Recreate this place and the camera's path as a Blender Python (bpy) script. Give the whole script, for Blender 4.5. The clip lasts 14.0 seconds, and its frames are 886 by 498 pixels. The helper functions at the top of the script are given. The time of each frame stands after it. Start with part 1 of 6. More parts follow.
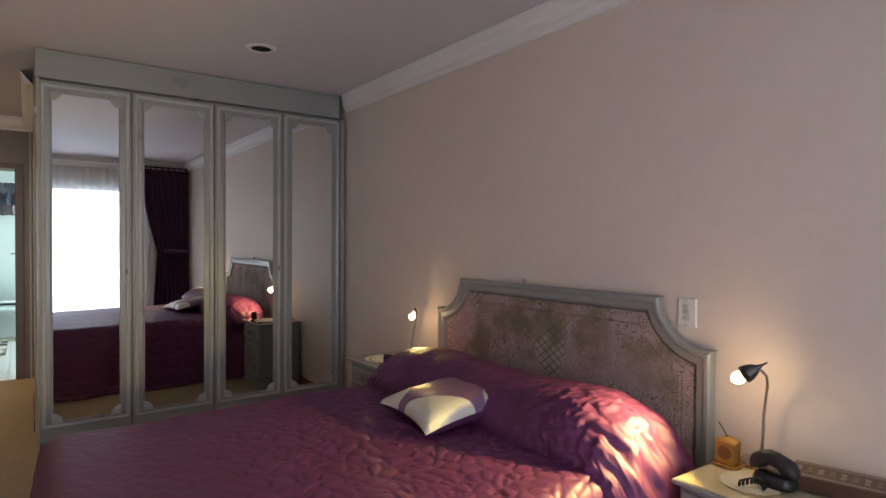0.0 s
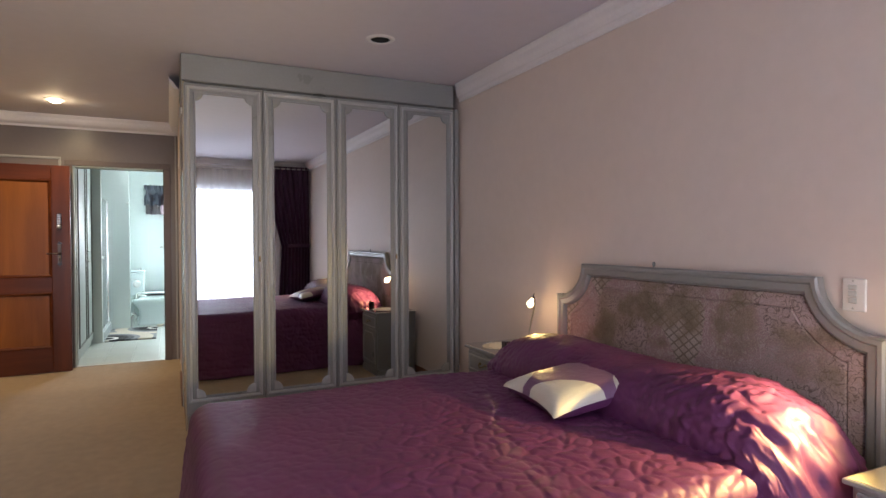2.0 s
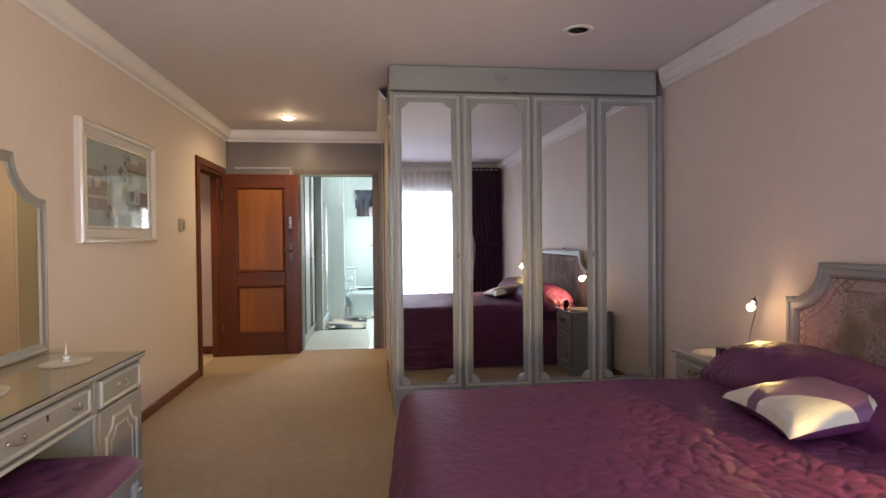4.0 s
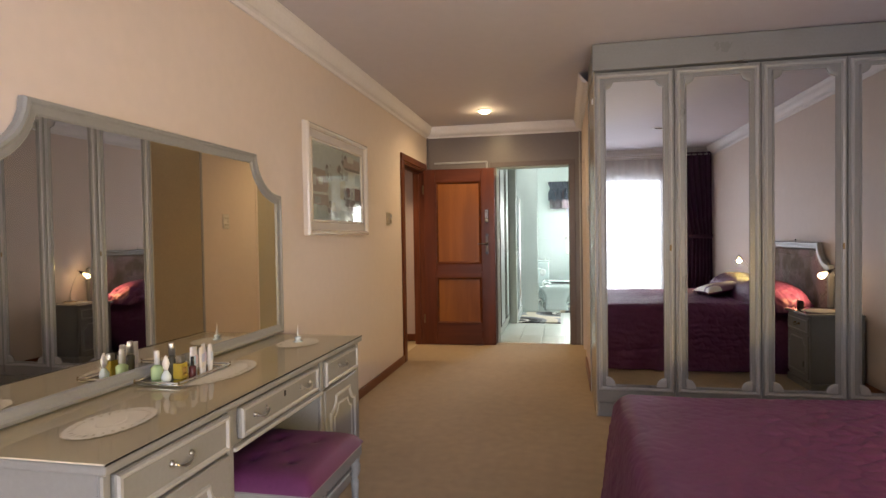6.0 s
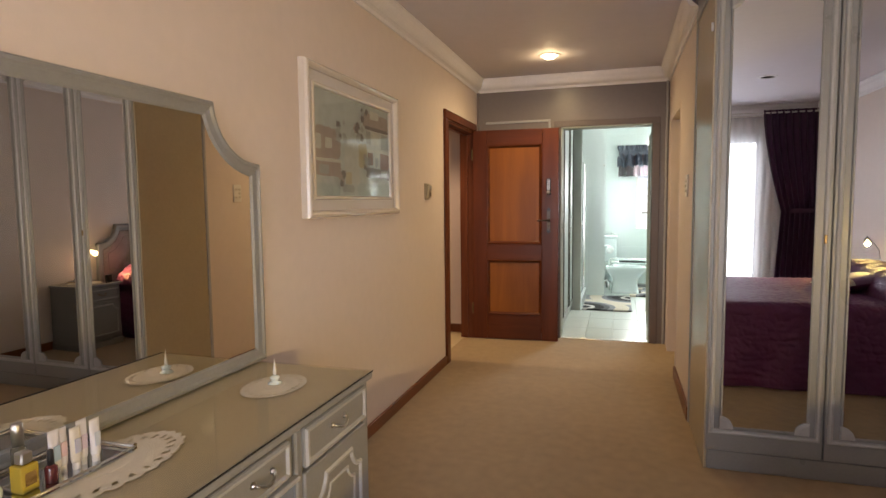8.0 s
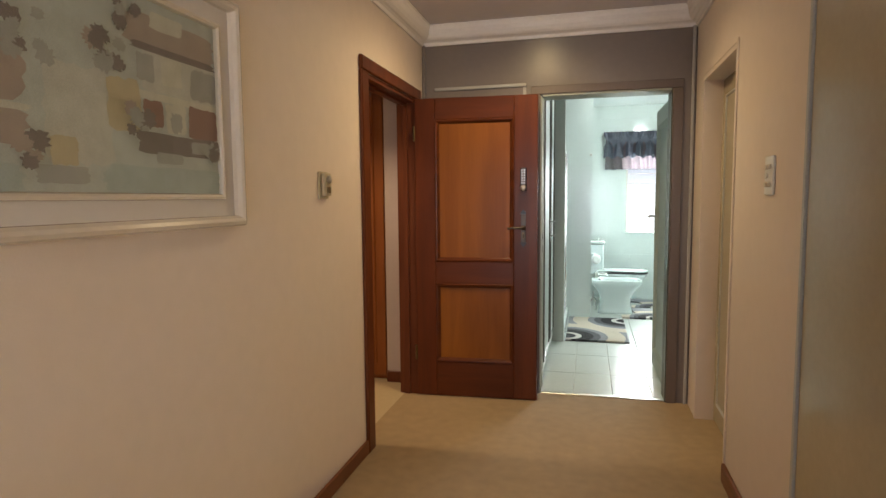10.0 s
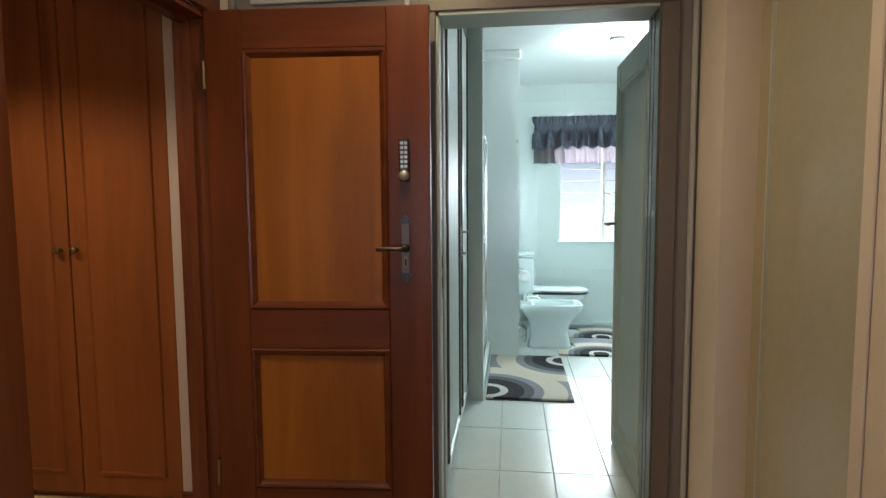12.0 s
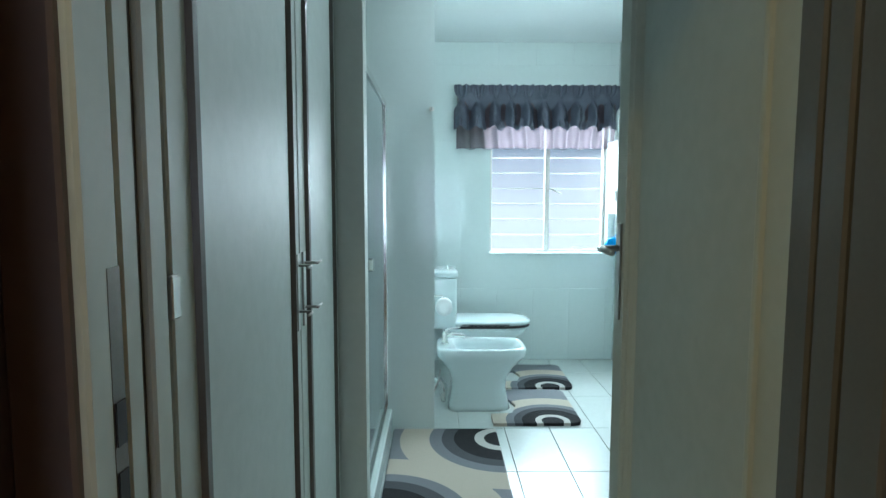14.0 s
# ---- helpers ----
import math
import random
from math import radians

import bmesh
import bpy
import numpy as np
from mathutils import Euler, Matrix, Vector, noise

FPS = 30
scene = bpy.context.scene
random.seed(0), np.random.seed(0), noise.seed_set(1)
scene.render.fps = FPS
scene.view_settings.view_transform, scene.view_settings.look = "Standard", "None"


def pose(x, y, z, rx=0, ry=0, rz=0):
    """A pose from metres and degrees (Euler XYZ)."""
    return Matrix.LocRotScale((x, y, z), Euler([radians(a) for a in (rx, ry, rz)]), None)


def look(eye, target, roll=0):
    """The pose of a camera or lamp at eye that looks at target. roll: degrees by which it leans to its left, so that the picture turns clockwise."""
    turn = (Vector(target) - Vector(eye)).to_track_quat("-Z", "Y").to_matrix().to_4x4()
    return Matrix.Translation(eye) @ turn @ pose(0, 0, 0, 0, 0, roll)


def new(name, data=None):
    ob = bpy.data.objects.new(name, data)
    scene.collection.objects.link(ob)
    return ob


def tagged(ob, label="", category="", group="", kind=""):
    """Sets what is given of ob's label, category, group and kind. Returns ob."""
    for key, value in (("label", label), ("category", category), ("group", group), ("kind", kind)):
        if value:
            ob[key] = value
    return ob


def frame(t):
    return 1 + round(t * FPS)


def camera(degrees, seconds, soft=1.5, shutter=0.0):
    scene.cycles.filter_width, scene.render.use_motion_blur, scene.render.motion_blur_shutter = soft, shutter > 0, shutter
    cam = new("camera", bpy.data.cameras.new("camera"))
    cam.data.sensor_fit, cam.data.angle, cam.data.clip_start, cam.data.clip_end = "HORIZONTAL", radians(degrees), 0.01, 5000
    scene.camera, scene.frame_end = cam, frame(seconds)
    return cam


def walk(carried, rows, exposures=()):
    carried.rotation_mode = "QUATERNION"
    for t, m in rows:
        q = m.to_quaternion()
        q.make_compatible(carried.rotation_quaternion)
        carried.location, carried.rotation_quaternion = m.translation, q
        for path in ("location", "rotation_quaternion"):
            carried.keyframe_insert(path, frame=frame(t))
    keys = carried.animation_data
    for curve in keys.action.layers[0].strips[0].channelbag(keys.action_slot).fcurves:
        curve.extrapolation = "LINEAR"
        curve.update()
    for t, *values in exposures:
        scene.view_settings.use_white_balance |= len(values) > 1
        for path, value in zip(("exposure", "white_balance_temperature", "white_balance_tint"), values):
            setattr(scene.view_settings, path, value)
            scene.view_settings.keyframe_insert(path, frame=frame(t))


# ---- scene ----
cam = camera(75.0, 14.0)
EXPOSURES = [(0.0, -0.46, 6050, 9), (1.5, -0.22, 6000, 13), (3.0, 0.02, 6050, 18), (5.5, 0.0, 6500, 16), (7.5, 0.02, 6650, 16), (10.0, -0.14, 6450, 13),
             (11.0, -0.34, 6200, 12), (12.5, -0.48, 5650, 7), (13.2, -0.66, 5500, 6), (14.0, -0.72, 5350, 5)]
PATH = [
    (0, (0.385, 0.675, 1.384), (1.555, 2.297, 1.354), 0.3),
    (0.5, (0.387, 0.685, 1.361), (1.501, 2.345, 1.326), 0.3),
    (1, (0.391, 0.708, 1.335), (1.433, 2.415, 1.299), 0.0),
    (1.5, (0.366, 0.732, 1.328), (1.328, 2.484, 1.286), -0.1),
    (2, (0.346, 0.756, 1.302), (1.203, 2.563, 1.267), -0.2),
    (2.5, (0.341, 0.775, 1.296), (1.048, 2.646, 1.261), -0.3),
    (3, (0.338, 0.791, 1.29), (0.886, 2.714, 1.258), -0.4),
    (5.5, (0.241, 0.838, 1.284), (-0.003, 2.822, 1.252), -0.8),
    (6, (0.219, 0.926, 1.27), (-0.187, 2.884, 1.224), -0.9),
    (6.5, (0.172, 1.107, 1.274), (-0.346, 3.037, 1.18), -0.9),
    (7, (0.109, 1.335, 1.292), (-0.45, 3.25, 1.16), -0.7),
    (7.5, (0.051, 1.638, 1.327), (-0.522, 3.548, 1.173), -0.6),
    (7.7, (0.041, 1.761, 1.345), (-0.543, 3.668, 1.186), -0.6),
    (9.8, (-0.214, 3.481, 1.369), (-0.723, 5.407, 1.193), -0.4),
    (10, (-0.211, 3.677, 1.369), (-0.699, 5.609, 1.195), -0.5),
    (10.5, (-0.210, 4.125, 1.354), (-0.643, 6.071, 1.188), -0.6),
    (11, (-0.228, 4.525, 1.338), (-0.614, 6.480, 1.172), -0.6),
    (11.5, (-0.251, 4.967, 1.329), (-0.559, 6.937, 1.169), -0.6),
    (12, (-0.244, 5.422, 1.342), (-0.479, 7.401, 1.176), -0.4),
    (12.5, (-0.246, 5.864, 1.331), (-0.410, 7.850, 1.164), -0.2),
    (13, (-0.242, 6.286, 1.329), (-0.323, 8.277, 1.158), -0.1),
    (13.5, (-0.213, 6.695, 1.330), (-0.237, 8.688, 1.158), 0.0),
    (14, (-0.171, 7.101, 1.345), (-0.146, 9.093, 1.168), 0.1),
]
walk(cam, [(t, look(eye, target, roll)) for t, eye, target, roll in PATH],
     exposures=EXPOSURES)

# ---- world, large lights, exposure ----
world = bpy.data.worlds.new("world")
scene.world = world
world.use_nodes = True
wn = world.node_tree
sky = wn.nodes.new("ShaderNodeTexSky")
sky.sky_type = 'NISHITA'
sky.sun_disc = False
sky.sun_elevation, sky.sun_rotation = radians(38), radians(120)
wn.nodes["Background"].inputs[1].default_value = 0.08
wn.links.new(sky.outputs[0], wn.nodes["Background"].inputs[0])

WINDOW_W, SPOT_W, BEDSIDE_W, BATH_W, BATH_GLOW = 148.0, 69.0, 175.0, 520.0, 1.75


def lamp(name, kind, m, watts, colour, **more):
    data = bpy.data.lights.new(name, kind)
    data.energy, data.color = watts, colour
    if "size" in more:
        data.shape, data.size, data.size_y = 'RECTANGLE', more["size"], more["size_y"]
    if "radius" in more:
        data.shadow_soft_size = more["radius"]
    if "cone" in more:
        data.spot_size, data.spot_blend = radians(more["cone"]), more["blend"]
    if "spread" in more:
        data.spread = radians(more["spread"])
    ob = new(name, data)
    ob.matrix_world = m
    return ob


lamp("window_daylight", 'AREA', look((0.6, -1.02, 1.15), (-0.55, 2.4, 1.15)), WINDOW_W, (0.90, 0.92, 1.0), size=2.9, size_y=2.2, spread=140)
lamp("corridor_spot", 'SPOT', look((-0.555, 6.88, 2.52), (-0.555, 6.881, 0.0)), SPOT_W, (1.0, 0.74, 0.36), radius=0.04, cone=164, blend=1.0)
lamp("corridor_spill", 'POINT', pose(-0.555, 6.88, 2.49), SPOT_W * 0.03, (1.0, 0.74, 0.36), radius=0.045)
# Added lamp, out of view in the hall, to light the cupboard doors.
lamp("hall_added_spot", 'SPOT', look((-2.3, 6.6, 2.42), (-2.3, 6.601, 0.0)), 85.0, (1.0, 0.74, 0.44), radius=0.04, cone=130, blend=0.4)
lamp("bathroom_skylight", 'AREA', look((0.80, 12.75, 2.05), (0.35, 9.6, 0.7)), BATH_W, (0.94, 1.0, 0.95), size=2.4, size_y=1.6)
lamp("bathroom_bulb_light", 'POINT', pose(0.56, 10.1, 2.40), 32.0, (0.96, 1.0, 0.93), radius=0.06)
lamp("bedside_bulb_light", 'SPOT', look((2.33, 1.68, 0.915), (1.15, 2.45, 0.80)), BEDSIDE_W, (1.0, 0.70, 0.21), radius=0.02, cone=122, blend=1.0)
lamp("bedside_bulb_spill", 'POINT', pose(2.33, 1.68, 0.915), BEDSIDE_W * 0.0075, (1.0, 0.70, 0.30), radius=0.02)
lamp("bedside_bulb_light", 'SPOT', look((2.36, 3.755, 0.885), (2.24, 3.46, 0.70)), BEDSIDE_W * 0.42, (1.0, 0.66, 0.20), radius=0.02, cone=53, blend=0.8)
lamp("bedside_bulb_spill", 'POINT', pose(2.36, 3.755, 0.885), BEDSIDE_W * 0.006, (1.0, 0.67, 0.33), radius=0.025)


# ---- materials ----
def material(name, colour, rough=0.5, metal=0.0, **k):
    """Principled surface with two scales of colour variation and a bump."""
    mat = bpy.data.materials.new(name)
    mat.use_nodes = True
    nt = mat.node_tree
    b = nt.nodes["Principled BSDF"]
    b.inputs["Base Color"].default_value = (*colour, 1)
    b.inputs["Roughness"].default_value, b.inputs["Metallic"].default_value = rough, metal
    vary, scale, bump, bscale = k.get("vary", 0.08), k.get("scale", 3.0), k.get("bump", 0.0), k.get("bscale", 80.0)
    co = nt.nodes.new("ShaderNodeTexCoord")
    mp = nt.nodes.new("ShaderNodeMapping")
    mp.inputs["Scale"].default_value = k.get("stretch", (1, 1, 1))
    nt.links.new(co.outputs["Object"], mp.inputs[0])
    if vary:
        n1, n2 = nt.nodes.new("ShaderNodeTexNoise"), nt.nodes.new("ShaderNodeTexNoise")
        n1.inputs["Scale"].default_value, n2.inputs["Scale"].default_value = scale, scale * 14
        n1.inputs["Detail"].default_value = 5
        add = nt.nodes.new("ShaderNodeMath")
        add.operation = 'ADD'
        for n in (n1, n2):
            nt.links.new(mp.outputs[0], n.inputs["Vector"])
        nt.links.new(n1.outputs[0], add.inputs[0])
        nt.links.new(n2.outputs[0], add.inputs[1])
        rmp = nt.nodes.new("ShaderNodeMapRange")
        rmp.inputs[1].default_value, rmp.inputs[2].default_value = 0.6, 1.4
        rmp.inputs[3].default_value, rmp.inputs[4].default_value = 1 - vary, 1 + vary
        nt.links.new(add.outputs[0], rmp.inputs[0])
        mul = nt.nodes.new("ShaderNodeVectorMath")
        mul.operation = 'SCALE'
        mul.inputs[0].default_value = colour
        nt.links.new(rmp.outputs[0], mul.inputs["Scale"])
        nt.links.new(mul.outputs[0], b.inputs["Base Color"])
        if k.get("rvary"):
            rr = nt.nodes.new("ShaderNodeMapRange")
            rr.inputs[1].default_value, rr.inputs[2].default_value = 0.3, 0.7
            rr.inputs[3].default_value, rr.inputs[4].default_value = rough - k["rvary"], rough + k["rvary"]
            nt.links.new(n1.outputs[0], rr.inputs[0])
            nt.links.new(rr.outputs[0], b.inputs["Roughness"])
    if bump:
        n3, bp = nt.nodes.new("ShaderNodeTexNoise"), nt.nodes.new("ShaderNodeBump")
        n3.inputs["Scale"].default_value, n3.inputs["Detail"].default_value = bscale, 6
        bp.inputs["Strength"].default_value, bp.inputs["Distance"].default_value = bump, k.get("bdist", 0.004)
        nt.links.new(mp.outputs[0], n3.inputs["Vector"])
        nt.links.new(n3.outputs[0], bp.inputs["Height"])
        nt.links.new(bp.outputs[0], b.inputs["Normal"])
    if "coat" in k:
        b.inputs["Coat Weight"].default_value = k["coat"]
        b.inputs["Coat Roughness"].default_value = 0.12
    if "spec" in k:
        b.inputs["Specular IOR Level"].default_value = k["spec"]
    if "gleam" in k:
        b.inputs["Specular Tint"].default_value = (*k["gleam"], 1)
    if "sheen" in k:
        b.inputs["Sheen Weight"].default_value = k["sheen"]
        b.inputs["Sheen Tint"].default_value = (*k.get("tint", (1, 1, 1)), 1)
    return mat


def wood(name, dark, light, rough=0.35, axis=2):
    mat = bpy.data.materials.new(name)
    mat.use_nodes = True
    nt = mat.node_tree
    b = nt.nodes["Principled BSDF"]
    b.inputs["Roughness"].default_value = rough
    b.inputs["Coat Weight"].default_value, b.inputs["Coat Roughness"].default_value = 0.10, 0.22
    b.inputs["Specular IOR Level"].default_value = 0.22
    co, mp = nt.nodes.new("ShaderNodeTexCoord"), nt.nodes.new("ShaderNodeMapping")
    s = [9.0, 9.0, 9.0]
    s[axis] = 0.7
    mp.inputs["Scale"].default_value = s
    n1, n2 = nt.nodes.new("ShaderNodeTexNoise"), nt.nodes.new("ShaderNodeTexNoise")
    n1.inputs["Scale"].default_value, n1.inputs["Detail"].default_value, n1.inputs["Distortion"].default_value = 1.2, 7, 0.8
    n2.inputs["Scale"].default_value, n2.inputs["Detail"].default_value = 9.0, 3
    ramp = nt.nodes.new("ShaderNodeValToRGB")
    ramp.color_ramp.elements[0].position, ramp.color_ramp.elements[0].color = 0.3, (*dark, 1)
    ramp.color_ramp.elements[1].position, ramp.color_ramp.elements[1].color = 0.7, (*light, 1)
    mix = nt.nodes.new("ShaderNodeMath")
    mix.operation = 'MULTIPLY_ADD'
    mix.inputs[1].default_value, mix.inputs[2].default_value = 0.25, -0.12
    add = nt.nodes.new("ShaderNodeMath")
    nt.links.new(co.outputs["Object"], mp.inputs[0])
    for n in (n1, n2):
        nt.links.new(mp.outputs[0], n.inputs["Vector"])
    nt.links.new(n2.outputs[0], mix.inputs[0])
    nt.links.new(n1.outputs[0], add.inputs[0])
    nt.links.new(mix.outputs[0], add.inputs[1])
    nt.links.new(add.outputs[0], ramp.inputs[0])
    nt.links.new(ramp.outputs[0], b.inputs["Base Color"])
    bp = nt.nodes.new("ShaderNodeBump")
    bp.inputs["Strength"].default_value, bp.inputs["Distance"].default_value = 0.15, 0.002
    nt.links.new(add.outputs[0], bp.inputs["Height"])
    nt.links.new(bp.outputs[0], b.inputs["Normal"])
    return mat


def glowing(name, colour, strength):
    mat = bpy.data.materials.new(name)
    mat.use_nodes = True
    b = mat.node_tree.nodes["Principled BSDF"]
    b.inputs["Base Color"].default_value = (*colour, 1)
    b.inputs["Emission Color"].default_value, b.inputs["Emission Strength"].default_value = (*colour, 1), strength
    return mat


def sheer(name, colour, clear):
    """Thin cloth: part see-through, part translucent."""
    mat = bpy.data.materials.new(name)
    mat.use_nodes = True
    nt = mat.node_tree
    out = nt.nodes["Material Output"]
    nt.nodes.remove(nt.nodes["Principled BSDF"])
    tr, tl, df = nt.nodes.new("ShaderNodeBsdfTransparent"), nt.nodes.new("ShaderNodeBsdfTranslucent"), nt.nodes.new("ShaderNodeBsdfDiffuse")
    m1, m2 = nt.nodes.new("ShaderNodeMixShader"), nt.nodes.new("ShaderNodeMixShader")
    tl.inputs[0].default_value = df.inputs[0].default_value = (*colour, 1)
    m1.inputs[0].default_value = 0.4
    nt.links.new(tl.outputs[0], m1.inputs[1])
    nt.links.new(df.outputs[0], m1.inputs[2])
    wv = nt.nodes.new("ShaderNodeTexNoise")
    wv.inputs["Scale"].default_value = 60
    mr = nt.nodes.new("ShaderNodeMapRange")
    mr.inputs[3].default_value, mr.inputs[4].default_value = clear - 0.1, clear + 0.1
    nt.links.new(wv.outputs[0], mr.inputs[0])
    nt.links.new(mr.outputs[0], m2.inputs[0])
    nt.links.new(m1.outputs[0], m2.inputs[1])
    nt.links.new(tr.outputs[0], m2.inputs[2])
    nt.links.new(m2.outputs[0], out.inputs[0])
    return mat


def pane_glass(name, tint=(0.95, 0.98, 0.97), gloss=0.12):
    """Thin flat glass: see-through with a Fresnel reflection."""
    mat = bpy.data.materials.new(name)
    mat.use_nodes = True
    nt = mat.node_tree
    out = nt.nodes["Material Output"]
    nt.nodes.remove(nt.nodes["Principled BSDF"])
    tr, gl, mx, fr = (nt.nodes.new(n) for n in ("ShaderNodeBsdfTransparent", "ShaderNodeBsdfGlossy", "ShaderNodeMixShader", "ShaderNodeFresnel"))
    tr.inputs[0].default_value = (*tint, 1)
    gl.inputs["Roughness"].default_value = 0.02
    fr.inputs[0].default_value = 1.5
    nt.links.new(fr.outputs[0], mx.inputs[0])
    nt.links.new(tr.outputs[0], mx.inputs[1])
    nt.links.new(gl.outputs[0], mx.inputs[2])
    nt.links.new(mx.outputs[0], out.inputs[0])
    return mat


WALL = material("wall_paint", (0.69, 0.595, 0.535), 0.6, vary=0.03, scale=1.2, bump=0.12, bscale=160)
CEIL = material("ceiling_paint", (0.64, 0.61, 0.665), 0.7, vary=0.03, scale=1.0, bump=0.1, bscale=120)
CORNICE = material("cornice_plaster", (0.78, 0.76, 0.77), 0.6, vary=0.04, bump=0.25, bscale=40)
TAUPE = material("taupe_satin_paint", (0.19, 0.163, 0.154), 0.32, vary=0.05, scale=2, bump=0.1, bscale=120)
ARCHITRAVE = material("dark_mauve_gloss_paint", (0.135, 0.105, 0.092), 0.36, vary=0.06, scale=3, bump=0.08, bscale=60)
CARPET = material("beige_carpet", (0.322, 0.222, 0.114), 0.95, vary=0.17, scale=1.1, bump=0.22, bscale=420, bdist=0.006, sheen=0.2)
GREY = material("grey_furniture_paint", (0.26, 0.262, 0.255), 0.33, vary=0.06, scale=5, bump=0.08, bscale=60, rvary=0.06)
GREY_SIDE = material("grey_gloss_panel", (0.41, 0.355, 0.26), 0.22, vary=0.05, scale=3, bump=0.05, bscale=20)
BEAD = material("pale_grey_moulding", (0.40, 0.40, 0.395), 0.3, vary=0.08, scale=9)
DRESSER_MIRROR = material("warm_mirror_silver", (0.86, 0.83, 0.76), 0.0, 1.0, vary=0)
MIRROR = material("mirror_silver", (0.73, 0.765, 0.78), 0.0, 1.0, vary=0)
FRAMEWOOD = wood("red_brown_frame_wood", (0.080, 0.019, 0.0065), (0.132, 0.036, 0.012), 0.38)
STILE = wood("red_brown_door_wood", (0.068, 0.015, 0.0036), (0.112, 0.027, 0.0064), 0.33)
STILE_H = wood("red_brown_rail_wood", (0.065, 0.0145, 0.0036), (0.106, 0.026, 0.0062), 0.33, axis=0)
PANELWOOD = wood("honey_panel_wood", (0.165, 0.049, 0.0056), (0.230, 0.078, 0.0092), 0.33)
HALLWOOD = wood("brown_cupboard_wood", (0.18, 0.052, 0.013), (0.235, 0.075, 0.020), 0.4)
SKIRT = wood("skirting_wood", (0.13, 0.045, 0.018), (0.22, 0.08, 0.03), 0.4, axis=1)
QUILT = material("plum_satin_quilt", (0.105, 0.024, 0.088), 0.54, vary=0.12, scale=5, bump=0.15, bscale=90, bdist=0.003, spec=0.6, gleam=(0.96, 0.66, 0.78))
PURPLE = material("aubergine_curtain", (0.050, 0.014, 0.048), 0.55, vary=0.15, scale=6, bump=0.2, bscale=200)
SHEER = sheer("white_voile", (0.85, 0.85, 0.84), 0.40)
GSHEER = sheer("grey_voile", (0.15, 0.118, 0.135), 0.25)
CHROME = material("chrome", (0.72, 0.72, 0.70), 0.12, 1.0, vary=0)
TARNISH = material("tarnished_lock_metal", (0.115, 0.095, 0.08), 0.42, 1.0, vary=0.15, scale=25)
STEEL = material("brushed_steel", (0.50, 0.48, 0.45), 0.30, 1.0, vary=0.05)
BRASS = material("antique_brass", (0.22, 0.16, 0.08), 0.35, 1.0, vary=0.12, scale=20)
BLACK = material("black_plastic", (0.016, 0.015, 0.017), 0.28, vary=0.1, scale=20)
# Near-black colour for the shade inside holes and depths, and the glass edge.
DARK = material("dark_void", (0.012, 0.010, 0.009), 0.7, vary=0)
WHITEP = material("white_plastic", (0.72, 0.70, 0.66), 0.35, vary=0.03)
DTOP = material("beige_table_top", (0.84, 0.745, 0.56), 0.3, vary=0.06, scale=4)
TILEW = material("white_wall_tile", (0.74, 0.82, 0.80), 0.10, vary=0.02, scale=2)
TILEF = material("white_floor_tile", (0.62, 0.67, 0.645), 0.26, vary=0.04, scale=3, bump=0.03, bscale=12)
GROUT = material("tile_grout", (0.60, 0.62, 0.58), 0.8, vary=0.05)
BATHCEIL = material("bathroom_ceiling_paint", (0.87, 0.91, 0.91), 0.6, vary=0.02)
BATHWOOD = material("pale_green_gloss_paint", (0.42, 0.455, 0.41), 0.55, spec=0.3, vary=0.04, scale=3, bump=0.05, bscale=15)
BATHEDGE = material("grey_brown_bead", (0.085, 0.080, 0.066), 0.35, vary=0.08, scale=8)
CERAMIC = material("white_ceramic", (0.66, 0.75, 0.75), 0.06, vary=0.01, coat=0.5)
FABRIC_GREY = material("charcoal_satin", (0.095, 0.103, 0.135), 0.26, vary=0.2, scale=12, bump=0.2, bscale=90)
GLASS = pane_glass("window_glass")
GLASS_TOP = pane_glass("table_glass", (0.90, 0.895, 0.84))
FROST = material("reeded_grey_panel", (0.40, 0.44, 0.41), 0.5, spec=0.3, vary=0.06, scale=2, bump=0.2, bscale=25)
LACE = material("white_lace", (0.74, 0.69, 0.56), 0.8, vary=0.06, scale=30, bump=0.4, bscale=300)
CREAM = material("cream_lacquer_frame", (0.66, 0.60, 0.53), 0.18, vary=0.04, coat=0.5)
MATBOARD = material("pale_mount_board", (0.60, 0.57, 0.56), 0.8, vary=0.02)
GOLD = material("gold_trim", (0.75, 0.50, 0.18), 0.22, 1.0, vary=0.08)
AMBER = material("amber_perfume", (0.42, 0.31, 0.04), 0.08, vary=0.05, coat=0.6)
IVORY = material("ivory_cushion_satin", (0.66, 0.62, 0.50), 0.42, vary=0.06, scale=8, bump=0.1, bscale=200)
BULB = glowing("lit_bulb_glass", (1.0, 0.76, 0.40), 6.0)
SPOTGLOW = glowing("lit_downlight_lens", (1.0, 0.82, 0.50), 22.0)
BLUE = material("blue_plastic", (0.01, 0.30, 0.75), 0.3, vary=0.05)


